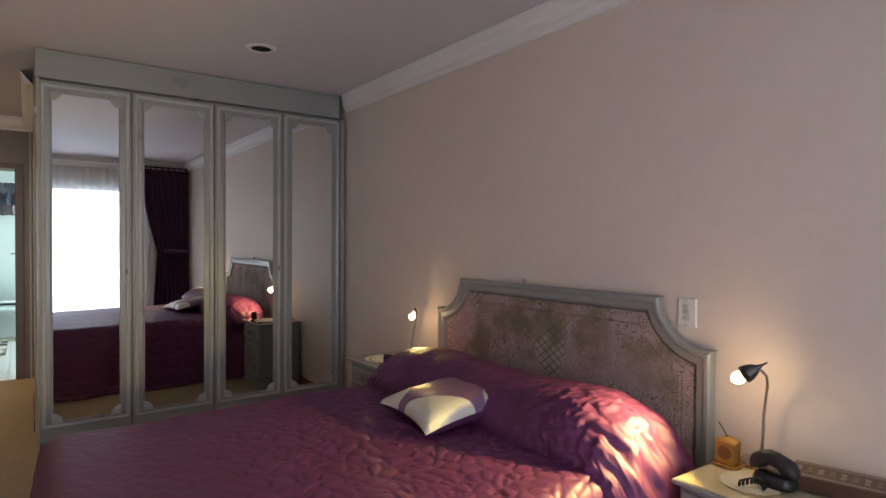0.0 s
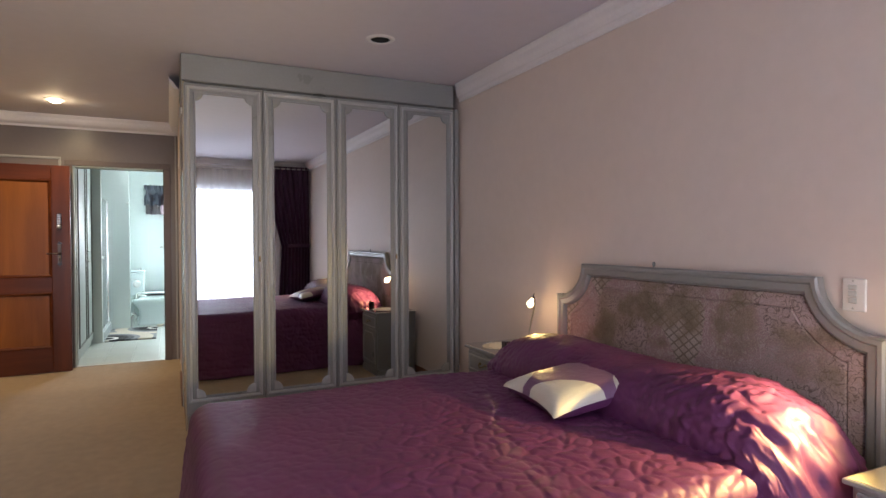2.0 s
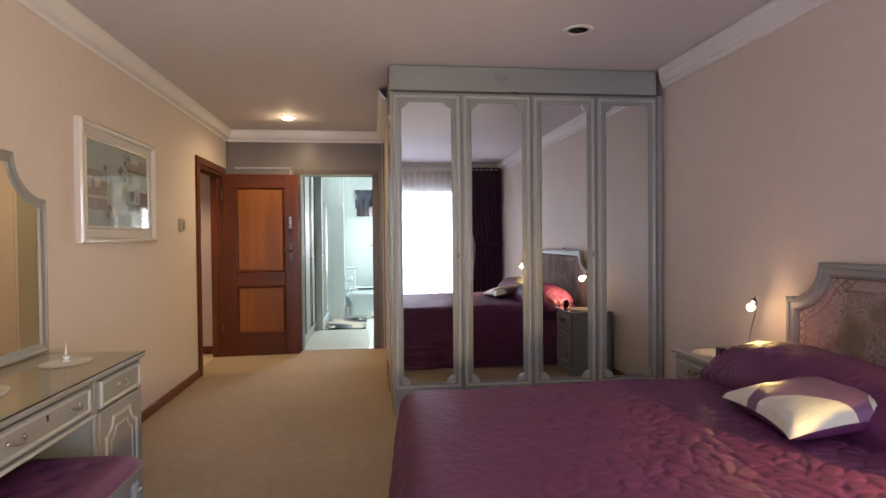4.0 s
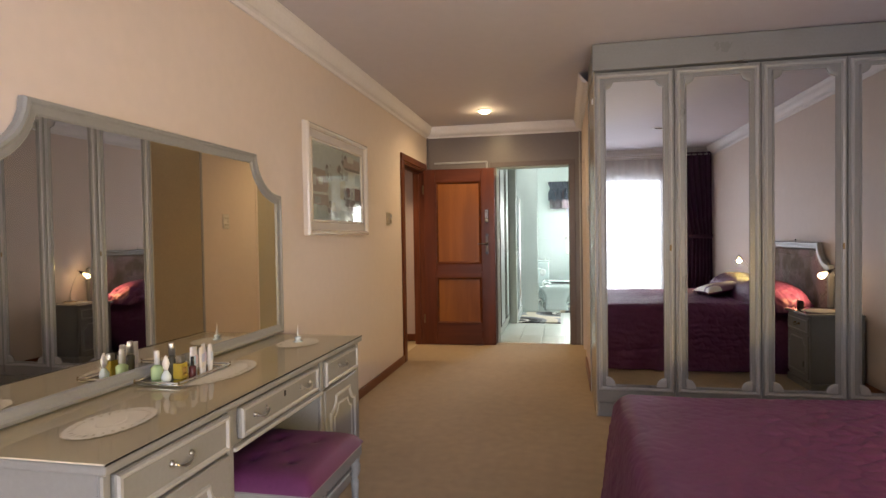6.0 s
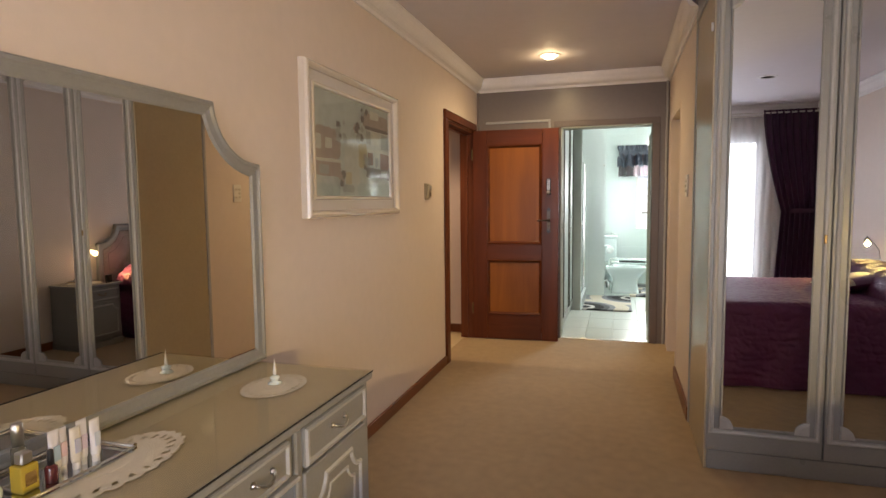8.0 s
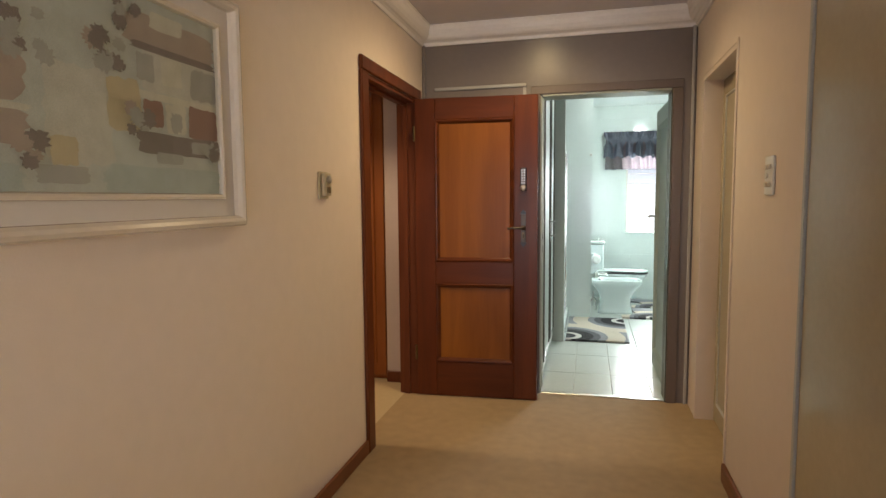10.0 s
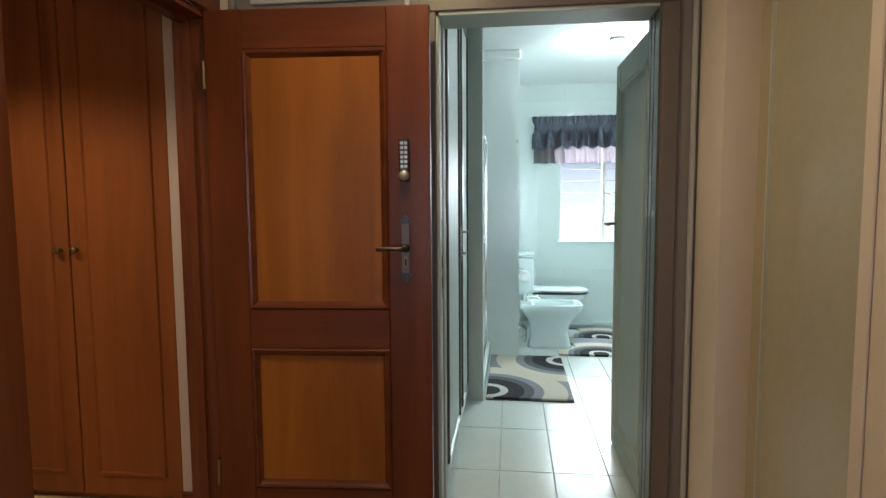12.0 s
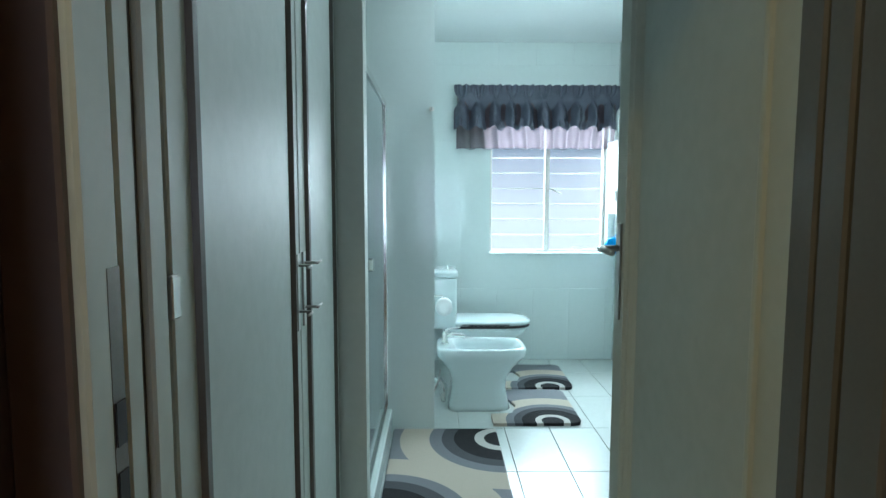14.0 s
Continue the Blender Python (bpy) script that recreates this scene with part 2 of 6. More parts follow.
def tapestry():
    """Woven patchwork: olive velvet, mauve brocade with scrolls, pale latticed lozenges."""
    mat = bpy.data.materials.new("patchwork_tapestry")
    mat.use_nodes = True
    nt = mat.node_tree
    b = nt.nodes["Principled BSDF"]
    b.inputs["Roughness"].default_value = 0.85

    def node(kind, **vals):
        n = nt.nodes.new("ShaderNode" + kind)
        for k, v in vals.items():
            n.inputs[k].default_value = v
        return n

    def maths(op, p, q):
        n = nt.nodes.new("ShaderNodeMath")
        n.operation = op
        for s, v in zip(n.inputs, (p, q)):
            if isinstance(v, float):
                s.default_value = v
            else:
                nt.links.new(v, s)
        return n.outputs[0]

    def span(src, a, z, lo, hi):
        n = nt.nodes.new("ShaderNodeMapRange")
        for s, v in zip(list(n.inputs)[1:5], (a, z, lo, hi)):
            s.default_value = v
        nt.links.new(src, n.inputs[0])
        return n.outputs[0]

    def blend(f, p, q):
        n = nt.nodes.new("ShaderNodeMix")
        n.data_type = 'RGBA'
        nt.links.new(f, n.inputs["Factor"])
        for s, v in ((n.inputs["A"], p), (n.inputs["B"], q)):
            if isinstance(v, tuple):
                s.default_value = (*v, 1)
            else:
                nt.links.new(v, s)
        return n.outputs["Result"]

    co = nt.nodes.new("ShaderNodeTexCoord")
    warp, soft, flower, weave = node("TexNoise", Scale=3.6, Detail=6.0), node("TexNoise", Scale=9.0, Detail=4.0), node("TexNoise", Scale=16.0, Detail=1.5, Distortion=2.6), node("TexNoise", Scale=160.0, Detail=2.0)
    for t in (warp, soft, flower, weave):
        nt.links.new(co.outputs["Object"], t.inputs["Vector"])
    push = node("VectorMath")
    push.operation = 'MULTIPLY_ADD'
    push.inputs[1].default_value = (0.09, 0.09, 0.09)
    nt.links.new(warp.outputs["Color"], push.inputs[0])
    nt.links.new(co.outputs["Object"], push.inputs[2])
    turn = node("Mapping", Rotation=(0.78, 0, 0), Scale=(0, 1.0, 1.0))
    nt.links.new(push.outputs[0], turn.inputs[0])
    cell = node("TexVoronoi", Scale=5.2, Randomness=0.75)
    nt.links.new(turn.outputs[0], cell.inputs["Vector"])
    sep = nt.nodes.new("ShaderNodeSeparateColor")
    nt.links.new(cell.outputs["Color"], sep.inputs[0])
    kind = sep.outputs[0]
    lattice = None
    for sy in (1, -1):
        mp = node("Mapping", Scale=(0, sy * 1.0, 1.3))
        wv = node("TexWave", Scale=11.0, Distortion=0.5)
        wv.bands_direction = 'DIAGONAL'
        nt.links.new(co.outputs["Object"], mp.inputs[0])
        nt.links.new(mp.outputs[0], wv.inputs["Vector"])
        lattice = wv.outputs["Fac"] if lattice is None else maths('MAXIMUM', lattice, wv.outputs["Fac"])
    scroll = span(maths('ABSOLUTE', maths('SUBTRACT', flower.outputs[0], 0.5), 0.0), 0.010, 0.045, 1.0, 0.0)
    brocade = blend(scroll, (0.31, 0.232, 0.22), (0.14, 0.10, 0.09))
    pale = blend(span(lattice, 0.84, 0.95, 0.0, 1.0), (0.335, 0.275, 0.245), (0.165, 0.13, 0.105))
    rose = blend(scroll, (0.285, 0.195, 0.195), (0.36, 0.29, 0.27))
    velvet = blend(span(soft.outputs[0], 0.40, 0.62, 0.0, 1.0), (0.125, 0.092, 0.054), (0.19, 0.142, 0.098))
    tone = blend(span(kind, 0.40, 0.46, 0.0, 1.0), brocade, rose)
    tone = blend(span(kind, 0.76, 0.79, 0.0, 1.0), tone, pale)
    fade = blend(span(warp.outputs[0], 0.47, 0.58, 0.0, 0.85), tone, velvet)
    mul = nt.nodes.new("ShaderNodeVectorMath")
    mul.operation = 'SCALE'
    nt.links.new(fade, mul.inputs[0])
    nt.links.new(span(weave.outputs[0], 0.35, 0.65, 0.95, 1.30), mul.inputs["Scale"])
    nt.links.new(mul.outputs[0], b.inputs["Base Color"])
    bp = nt.nodes.new("ShaderNodeBump")
    bp.inputs["Strength"].default_value, bp.inputs["Distance"].default_value = 0.35, 0.003
    nt.links.new(scroll, bp.inputs["Height"])
    nt.links.new(bp.outputs[0], b.inputs["Normal"])
    return mat


def backdrop_glow():
    """Bright hazy garden light outside the bathroom window, lavender then dark teal towards the top."""
    mat = bpy.data.materials.new("daylight_backdrop")
    mat.use_nodes = True
    nt = mat.node_tree
    out = nt.nodes["Material Output"]
    nt.nodes.remove(nt.nodes["Principled BSDF"])
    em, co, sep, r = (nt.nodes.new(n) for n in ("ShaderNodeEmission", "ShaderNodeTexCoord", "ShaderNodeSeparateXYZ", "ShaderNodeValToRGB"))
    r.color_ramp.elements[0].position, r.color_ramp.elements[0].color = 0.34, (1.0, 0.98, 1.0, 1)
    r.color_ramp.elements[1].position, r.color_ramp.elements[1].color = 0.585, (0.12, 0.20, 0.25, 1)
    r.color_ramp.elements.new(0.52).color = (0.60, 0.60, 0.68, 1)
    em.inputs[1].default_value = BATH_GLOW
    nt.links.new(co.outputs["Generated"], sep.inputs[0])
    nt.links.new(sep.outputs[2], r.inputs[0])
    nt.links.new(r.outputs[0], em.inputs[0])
    nt.links.new(em.outputs[0], out.inputs[0])
    return mat


TAPESTRY = tapestry()
BACKDROP = backdrop_glow()


# ---- building helpers ----
LOCAL = set()


def root_of(ob):
    while ob.parent:
        ob = ob.parent
    return ob


def part(name, bm, mat, parent=None, label="", smooth=False):
    """Links a bmesh, built in world places, as one mesh object under a thing or a part."""
    if parent is not None and root_of(parent) not in LOCAL:
        bmesh.ops.translate(bm, vec=-root_of(parent).location, verts=bm.verts)
    bmesh.ops.recalc_face_normals(bm, faces=bm.faces)
    me = bpy.data.meshes.new(name)
    bm.to_mesh(me)
    bm.free()
    for m in (mat if isinstance(mat, (list, tuple)) else (mat,)):
        me.materials.append(m)
    if smooth:
        me.polygons.foreach_set("use_smooth", [True] * len(me.polygons))
    ob = new(name, me)
    ob.parent = parent
    if label:
        ob["label"] = label
    return ob


def thing(name, label, category, place, group="", m=None):
    ob = new(name)
    ob.empty_display_size = 0.1
    if m is not None:
        ob.matrix_world = m
        LOCAL.add(ob)
    else:
        ob.location = place
    return tagged(ob, label, category, group)


def structure(name, bm, mat, label, category):
    return tagged(part(name, bm, mat), label, category, kind="structure")


def box(bm, x0, x1, y0, y1, z0, z1, bevel=0.0, seg=1):
    r = bmesh.ops.create_cube(bm, size=1.0)
    for v in r["verts"]:
        v.co = Vector(((x0 + x1) / 2 + v.co.x * (x1 - x0), (y0 + y1) / 2 + v.co.y * (y1 - y0), (z0 + z1) / 2 + v.co.z * (z1 - z0)))
    if bevel:
        es = {e for v in r["verts"] for e in v.link_edges}
        bmesh.ops.bevel(bm, geom=list(es), offset=bevel, segments=seg, affect='EDGES', profile=0.5)
    return bm


def boxed(*a, bevel=0.0, seg=1):
    return box(bmesh.new(), *a, bevel=bevel, seg=seg)


def slab(axis, a, b, u0, u1, v0, v1, holes=()):
    """A wall or slab between a and b on one axis, with rectangular holes (u0, u1, v0, v1) through it."""
    bm = bmesh.new()
    us = sorted({u0, u1, *(c for h in holes for c in h[:2] if u0 < c < u1)})
    vs = sorted({v0, v1, *(c for h in holes for c in h[2:] if v0 < c < v1)})

    def solid(i, j):
        if not (0 <= i < len(us) - 1 and 0 <= j < len(vs) - 1):
            return False
        cu, cv = (us[i] + us[i + 1]) / 2, (vs[j] + vs[j + 1]) / 2
        return not any(h[0] < cu < h[1] and h[2] < cv < h[3] for h in holes)

    def vert(w, u, v):
        return bm.verts.new({"x": (w, u, v), "y": (u, w, v), "z": (u, v, w)}[axis])

    for i in range(len(us) - 1):
        for j in range(len(vs) - 1):
            if not solid(i, j):
                continue
            c = [(us[i], vs[j]), (us[i + 1], vs[j]), (us[i + 1], vs[j + 1]), (us[i], vs[j + 1])]
            for w in (a, b):
                bm.faces.new([vert(w, *p) for p in c])
            for k, (di, dj) in enumerate(((0, -1), (1, 0), (0, 1), (-1, 0))):
                if not solid(i + di, j + dj):
                    p, q = c[k], c[(k + 1) % 4]
                    bm.faces.new([vert(a, *p), vert(a, *q), vert(b, *q), vert(b, *p)])
    bmesh.ops.remove_doubles(bm, verts=bm.verts, dist=1e-5)
    return bm


def lathe(bm, profile, m=None, segs=20, caps=True):
    """Turns (radius, height) pairs round the z axis of m."""
    m = m or Matrix()
    rings = []
    for r, z in profile:
        rings.append([bm.verts.new(m @ Vector((r * math.cos(6.28319 * k / segs), r * math.sin(6.28319 * k / segs), z))) for k in range(segs)])
    for p, q in zip(rings, rings[1:]):
        for k in range(segs):
            bm.faces.new((p[k], p[(k + 1) % segs], q[(k + 1) % segs], q[k]))
    if caps:
        bm.faces.new(rings[0])
        bm.faces.new(rings[-1])
    return bm


def tube(bm, pts, r, segs=8):
    """A round bar along points; r may be a list."""
    pts = [Vector(p) for p in pts]
    rings, up = [], Vector((0.31, 0.17, 0.93))
    for i, p in enumerate(pts):
        d = (pts[min(i + 1, len(pts) - 1)] - pts[max(i - 1, 0)]).normalized()
        s = d.cross(up).normalized()
        t = d.cross(s)
        rr = r[i] if isinstance(r, (list, tuple)) else r
        rings.append([bm.verts.new(p + rr * (math.cos(6.28319 * k / segs) * s + math.sin(6.28319 * k / segs) * t)) for k in range(segs)])
    for p, q in zip(rings, rings[1:]):
        for k in range(segs):
            bm.faces.new((p[k], p[(k + 1) % segs], q[(k + 1) % segs], q[k]))
    bm.faces.new(rings[0])
    bm.faces.new(rings[-1])
    return bm


def loops(bm, rings, cap_first=False, cap_last=False, closed=True):
    """Skins rings of places, each of the same count."""
    vv = [[bm.verts.new(p) for p in ring] for ring in rings]
    n = len(vv[0])
    for p, q in zip(vv, vv[1:]):
        for k in range(n if closed else n - 1):
            bm.faces.new((p[k], p[(k + 1) % n], q[(k + 1) % n], q[k]))
    if cap_first:
        bm.faces.new(vv[0])
    if cap_last:
        bm.faces.new(vv[-1])
    return bm


def scooped(a0, a1, b0, b1, ra, rb, inset, steps=8):
    """Outline of a panel whose two upper corners are scooped out, inset from its edge."""
    pts = [(a0 + inset, b0 + inset), (a1 - inset, b0 + inset)]
    t0 = math.acos(min(1, inset / (ra + inset)))
    t1 = math.asin(min(1, inset / (rb + inset)))
    arc = [t0 + (t1 - t0) * k / steps for k in range(steps + 1)]
    pts += [(a1 - (ra + inset) * math.cos(t), b1 - (rb + inset) * math.sin(t)) for t in arc]
    pts += [(a0 + (ra + inset) * math.cos(t), b1 - (rb + inset) * math.sin(t)) for t in reversed(arc)]
    return pts


def rect_ring(a0, a1, b0, b1, inset):
    return [(a0 + inset, b0 + inset), (a1 - inset, b0 + inset), (a1 - inset, b1 - inset), (a0 + inset, b1 - inset)]


def at_x(pts, x):
    return [(x, a, b) for a, b in pts]


def at_y(pts, y):
    return [(a, y, b) for a, b in pts]


# ---- large structure ----
XL, XR, Y0, YW, YE, H = -1.36, 2.53, -0.35, 5.03, 7.68, 2.555
XC, BX0, BX1, BY1, BH = 0.44, -0.53, 1.30, 11.82, 2.58

floor = structure("floor", slab("z", -0.1, 0.0, XL - 0.1, XR + 0.1, Y0 - 0.1, 7.72), CARPET, "beige cut-pile carpet with faint walking marks", "floor")
CAN = [(1.555, 4.21), (-0.555, 6.88), (1.45, 1.6)]
holes = [(x - 0.06, x + 0.06, y - 0.06, y + 0.06) for x, y in CAN]
structure("ceiling", slab("z", H, H + 0.02, XL - 0.1, XR + 0.1, Y0 - 0.1, YE + 0.1, holes), CEIL, "off-white painted plaster ceiling with recessed downlights", "ceiling")
structure("wall_west", slab("x", XL - 0.12, XL, Y0 - 0.1, YE + 0.2, 0.0, H, [(6.585, 7.50, -0.1, 2.035)]), WALL, "cream-pink painted plaster wall with an open doorway", "wall")
structure("wall_east", slab("x", XR, XR + 0.12, Y0 - 0.1, YE, 0.0, H), WALL, "cream-pink painted plaster wall behind the bed", "wall")
structure("wall_south", slab("y", Y0 - 0.14, Y0, XL - 0.12, XR + 0.12, 0.0, H, [(-0.65, 1.85, 0.03, 2.25)]), WALL, "cream-pink wall with a wide glazed opening", "wall")
structure("wall_corridor", slab("x", XC, XC + 0.14, 5.688, YE, 0.0, H, [(6.62, 7.44, -0.1, 2.07)]), WALL, "cream-pink corridor wall with a recessed cupboard doorway", "wall")
structure("wall_behind_wardrobe", slab("y", 5.60, 5.72, XC + 0.14, XR, 0.0, H), WALL, "plain wall behind the wardrobe", "wall")
structure("wall_north", slab("y", YE, YE + 0.17, XL - 0.12, XC + 1.0, 0.0, H + 0.05, [(-0.540, 0.309, -0.1, 2.065)]), TAUPE, "taupe satin-painted wall round the bathroom doorway", "wall")

def cornice_profile(d=0.085, h=0.125):
    """Coved cornice section: (out from wall, down from ceiling)."""
    return [(0, h), (0.012, h), (0.016, h - 0.02), (0.03, h - 0.028)] + [(0.03 + 0.042 * math.sin(a), h - 0.028 - 0.07 * (1 - math.cos(a))) for a in (0.3, 0.7, 1.1, 1.5)] + [(d - 0.008, 0.022), (d - 0.004, 0.012), (d, 0.010), (d, 0)]


def cornice(name, p, q, out):
    bm = bmesh.new()
    p, q, out = Vector(p), Vector(q), Vector(out)
    along = (q - p).normalized()
    rings = [[e + out * o - Vector((0, 0, h)) + along * (s * o) for o, h in cornice_profile()] for e, s in ((p, 1), (q, -1))]
    loops(bm, rings, closed=False)
    for ring in rings:
        bm.faces.new([bm.verts.new(c) for c in ring])
    structure(name, bm, CORNICE, "white moulded plaster cornice", "cornice")


HC = H - 0.002
cornice("cornice_west", (XL, Y0, HC), (XL, YE, HC), (1, 0, 0))
cornice("cornice_east", (XR, Y0, HC), (XR, YW, HC), (-1, 0, 0))
cornice("cornice_north", (XL, YE, HC), (XC, YE, HC), (0, -1, 0))
cornice("cornice_south", (XL, Y0, HC), (XR, Y0, HC), (0, 1, 0))
cornice("cornice_corridor", (XC, 5.60, HC), (XC, YE, HC), (-1, 0, 0))

structure("baseboard_west", boxed(XL, XL + 0.018, 3.9, 6.50, 0.0, 0.075, bevel=0.004), SKIRT, "brown wooden skirting board", "skirting")
structure("baseboard_west_front", boxed(XL, XL + 0.018, Y0, 2.06, 0.0, 0.075, bevel=0.004), SKIRT, "brown wooden skirting board", "skirting")
structure("baseboard_corridor", boxed(XC - 0.018, XC, 5.688, 6.60, 0.0, 0.09, bevel=0.004), SKIRT, "brown wooden skirting board", "skirting")
structure("baseboard_east", boxed(XR - 0.018, XR, Y0, 5.0, 0.0, 0.075, bevel=0.004), SKIRT, "brown wooden skirting board", "skirting")
structure("trim_corner", boxed(XC - 0.012, XC + 0.03, 5.664, 5.687, 0.0, H - 0.05, bevel=0.003), BEAD, "pale corner strip beside the wardrobe", "trim")
structure("trim_pipe_west", boxed(XL + 0.002, XL + 0.026, YE - 0.024, YE, 0.0, H - 0.12, bevel=0.006), TAUPE, "taupe boxed pipe in the corner", "trim")
structure("trim_pipe_east", boxed(XC - 0.03, XC - 0.012, YE - 0.02, YE, 0.0, H - 0.12, bevel=0.005), BEAD, "pale boxed pipe in the corner", "trim")
bm = boxed(-1.27, -0.63, YE - 0.014, YE, 2.118, 2.14, bevel=0.003)
box(bm, -0.652, -0.63, YE - 0.014, YE, 2.05, 2.117, bevel=0.003)
structure("trim_conduit", bm, BEAD, "thin painted cable cover above the door", "trim")

# west doorway casing and jamb
bm = boxed(XL, XL + 0.022, 6.495, 6.585, 0.0, 2.035, bevel=0.005)
structure("trim_casing", bm, FRAMEWOOD, "dark red-brown wooden door casing", "door frame")
structure("trim_casing_head", boxed(XL, XL + 0.022, 6.495, 7.56, 2.036, 2.108, bevel=0.005), FRAMEWOOD, "dark red-brown wooden door casing", "door frame")
structure("trim_casing_far", boxed(XL, XL + 0.022, 7.50, 7.575, 0.0, 2.035, bevel=0.005), FRAMEWOOD, "dark red-brown wooden door casing", "door frame")
bm = boxed(XL - 0.13, XL + 0.001, 6.585, 6.607, 0.0, 2.012)
box(bm, XL - 0.13, XL + 0.001, 7.480, 7.50, 0.0, 2.012)
box(bm, XL - 0.13, XL + 0.001, 6.585, 7.50, 2.0125, 2.035)
box(bm, XL - 0.085, XL - 0.055, 6.6071, 6.622, 0.0, 1.997)
box(bm, XL - 0.085, XL - 0.055, 7.466, 7.4799, 0.0, 1.997)
box(bm, XL - 0.085, XL - 0.055, 6.6071, 7.4799, 1.9971, 2.0124)
structure("trim_jamb", bm, FRAMEWOOD, "dark red-brown wooden door lining with stop", "door frame")

# hall beyond the west doorway
HX0, HX1, HY0, HY1 = -3.9, XL - 0.12, 5.0, 7.75
structure("floor_hall", slab("z", -0.1, -0.002, HX0, XL - 0.001, HY0, HY1 + 0.6), material("hall_vinyl", (0.50, 0.40, 0.25), 0.45, vary=0.08, scale=3), "beige sheet floor of the hall", "floor")
structure("ceiling_hall", slab("z", 2.45, 2.5, HX0, HX1, HY0, HY1 + 0.6), CEIL, "white ceiling of the hall", "ceiling")
structure("wall_hall_west", slab("x", HX0 - 0.1, HX0, HY0, HY1 + 0.6, 0, 2.5), WALL, "cream wall of the hall", "wall")
structure("wall_hall_south", slab("y", HY0 - 0.1, HY0, HX0, HX1, 0, 2.5), WALL, "cream wall of the hall", "wall")
structure("wall_hall_north", slab("y", HY1 + 0.5, HY1 + 0.6, HX0, HX1, 0, 2.5), WALL, "cream wall of the hall", "wall")
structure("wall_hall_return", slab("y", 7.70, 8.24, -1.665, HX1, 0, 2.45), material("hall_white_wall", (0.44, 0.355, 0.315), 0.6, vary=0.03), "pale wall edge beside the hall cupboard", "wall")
structure("baseboard_hall", boxed(-1.665, HX1, 7.682, 7.699, 0.0, 0.085, bevel=0.004), FRAMEWOOD, "dark wooden skirting", "skirting")

cup = thing("hall_cupboard", "tall brown wooden built-in cupboard with panelled doors", "cupboard", (-2.3, 7.9, 0))
part("carcass", boxed(-3.64, -1.67, 7.76, 8.2, 0.0, 2.40), HALLWOOD, cup)
for i in range(4):
    x0 = -3.62 + i * 0.485
    x1 = x0 + 0.478
    d = part("door", boxed(x0, x1, 7.735, 7.758, 0.03, 2.36, bevel=0.004), HALLWOOD, cup)
    bm = bmesh.new()
    for z0, z1 in ((0.12, 2.27),):
        r = [at_y(rect_ring(x0 + 0.07, x1 - 0.07, z0, z1, o), y) for o, y in ((0, 7.736), (0.006, 7.726), (0.016, 7.726), (0.022, 7.736))]
        loops(bm, r)
    part("moulding", bm, HALLWOOD, d)
    kx = x1 - 0.035 if i % 2 == 0 else x0 + 0.035
    part("knob", lathe(bmesh.new(), [(0.008, 0), (0.007, 0.014), (0.016, 0.022), (0.017, 0.030), (0.010, 0.037), (0.002, 0.038)], pose(kx, 7.735, 1.14, 90, 0, 0), 12), BRASS, d, "dark turned knob", True)

# bathroom shell
structure("floor_bathroom", slab("z", -0.1, -0.010, -1.4, BX1 + 0.1, 7.71, 12.05), GROUT, "white tiled bathroom floor with pale grout", "floor")
structure("ceiling_bathroom", slab("z", BH, BH + 0.05, -1.4, BX1 + 0.1, 7.85, 12.0), BATHCEIL, "white bathroom ceiling", "ceiling")
structure("wall_bath_east", slab("x", BX1, BX1 + 0.1, 7.85, 11.95, 0, BH), TILEW, "white glossy tiled bathroom wall", "wall")
structure("wall_bath_north", slab("y", BY1, BY1 + 0.16, -1.4, BX1 + 0.1, 0, BH, [(0.27, 1.24, 0.885, 2.05)]), TILEW, "white glossy tiled wall round a window", "wall")
structure("wall_bath_west", slab("x", -0.37, -0.27, 10.50, BY1, 0, BH), TILEW, "white glossy tiled bathroom wall", "wall")
structure("wall_shower_return", slab("y", 10.39, 10.50, -1.4, -0.178, 0, BH), TILEW, "white tiled end wall of the shower", "wall")
structure("wall_shower_back", slab("x", -1.4, -1.3, 9.2, 10.39, 0, BH), TILEW, "white tiled back wall of the shower", "wall")
structure("wall_shower_pillar", slab("y", 9.205, 9.30, -1.3, -0.43, 0, BH), BATHWOOD, "pale grey-green end panel beside the shower", "wall")
structure("wall_bath_south", slab("y", 7.851, 7.90, 0.375, BX1, 0, BH), TILEW, "white tiled wall behind the open door", "wall")
bm = boxed(-1.3, -0.168, 10.31, 10.389, BH - 0.075, BH - 0.002, bevel=0.012)
structure("cornice_bathroom", bm, BATHCEIL, "white plaster cove over the shower wall", "cornice")

# bathroom doorway lining and architrave
bm = bmesh.new()
for x0, x1, z0, z1 in ((-0.598, -0.533, 0, 2.06), (0.302, 0.365, 0, 2.06), (-0.598, 0.365, 2.0605, 2.115)):
    box(bm, x0, x1, YE - 0.016, YE, z0, z1, bevel=0.004)
structure("trim_bath_architrave", bm, ARCHITRAVE, "dark mauve-brown painted door architrave", "door frame")
bm = bmesh.new()
for a, b in ((YE - 0.004, 7.745), (7.752, 7.80), (7.806, 7.856)):
    box(bm, 0.294, 0.311, a, b, 0, 2.062, bevel=0.004)
structure("trim_bath_jamb", bm, BATHEDGE, "grey-brown gloss door lining with rebates", "door frame")
bm = bmesh.new()
for a, b, d in ((YE - 0.004, 7.742, 0.0), (7.758, 7.797, 0.006), (7.810, 7.856, 0.0)):
    box(bm, -0.541, -0.522 - d, a, b, 0, 2.047, bevel=0.004)
box(bm, -0.522, 0.294, YE - 0.004, 7.856, 2.048, 2.063)
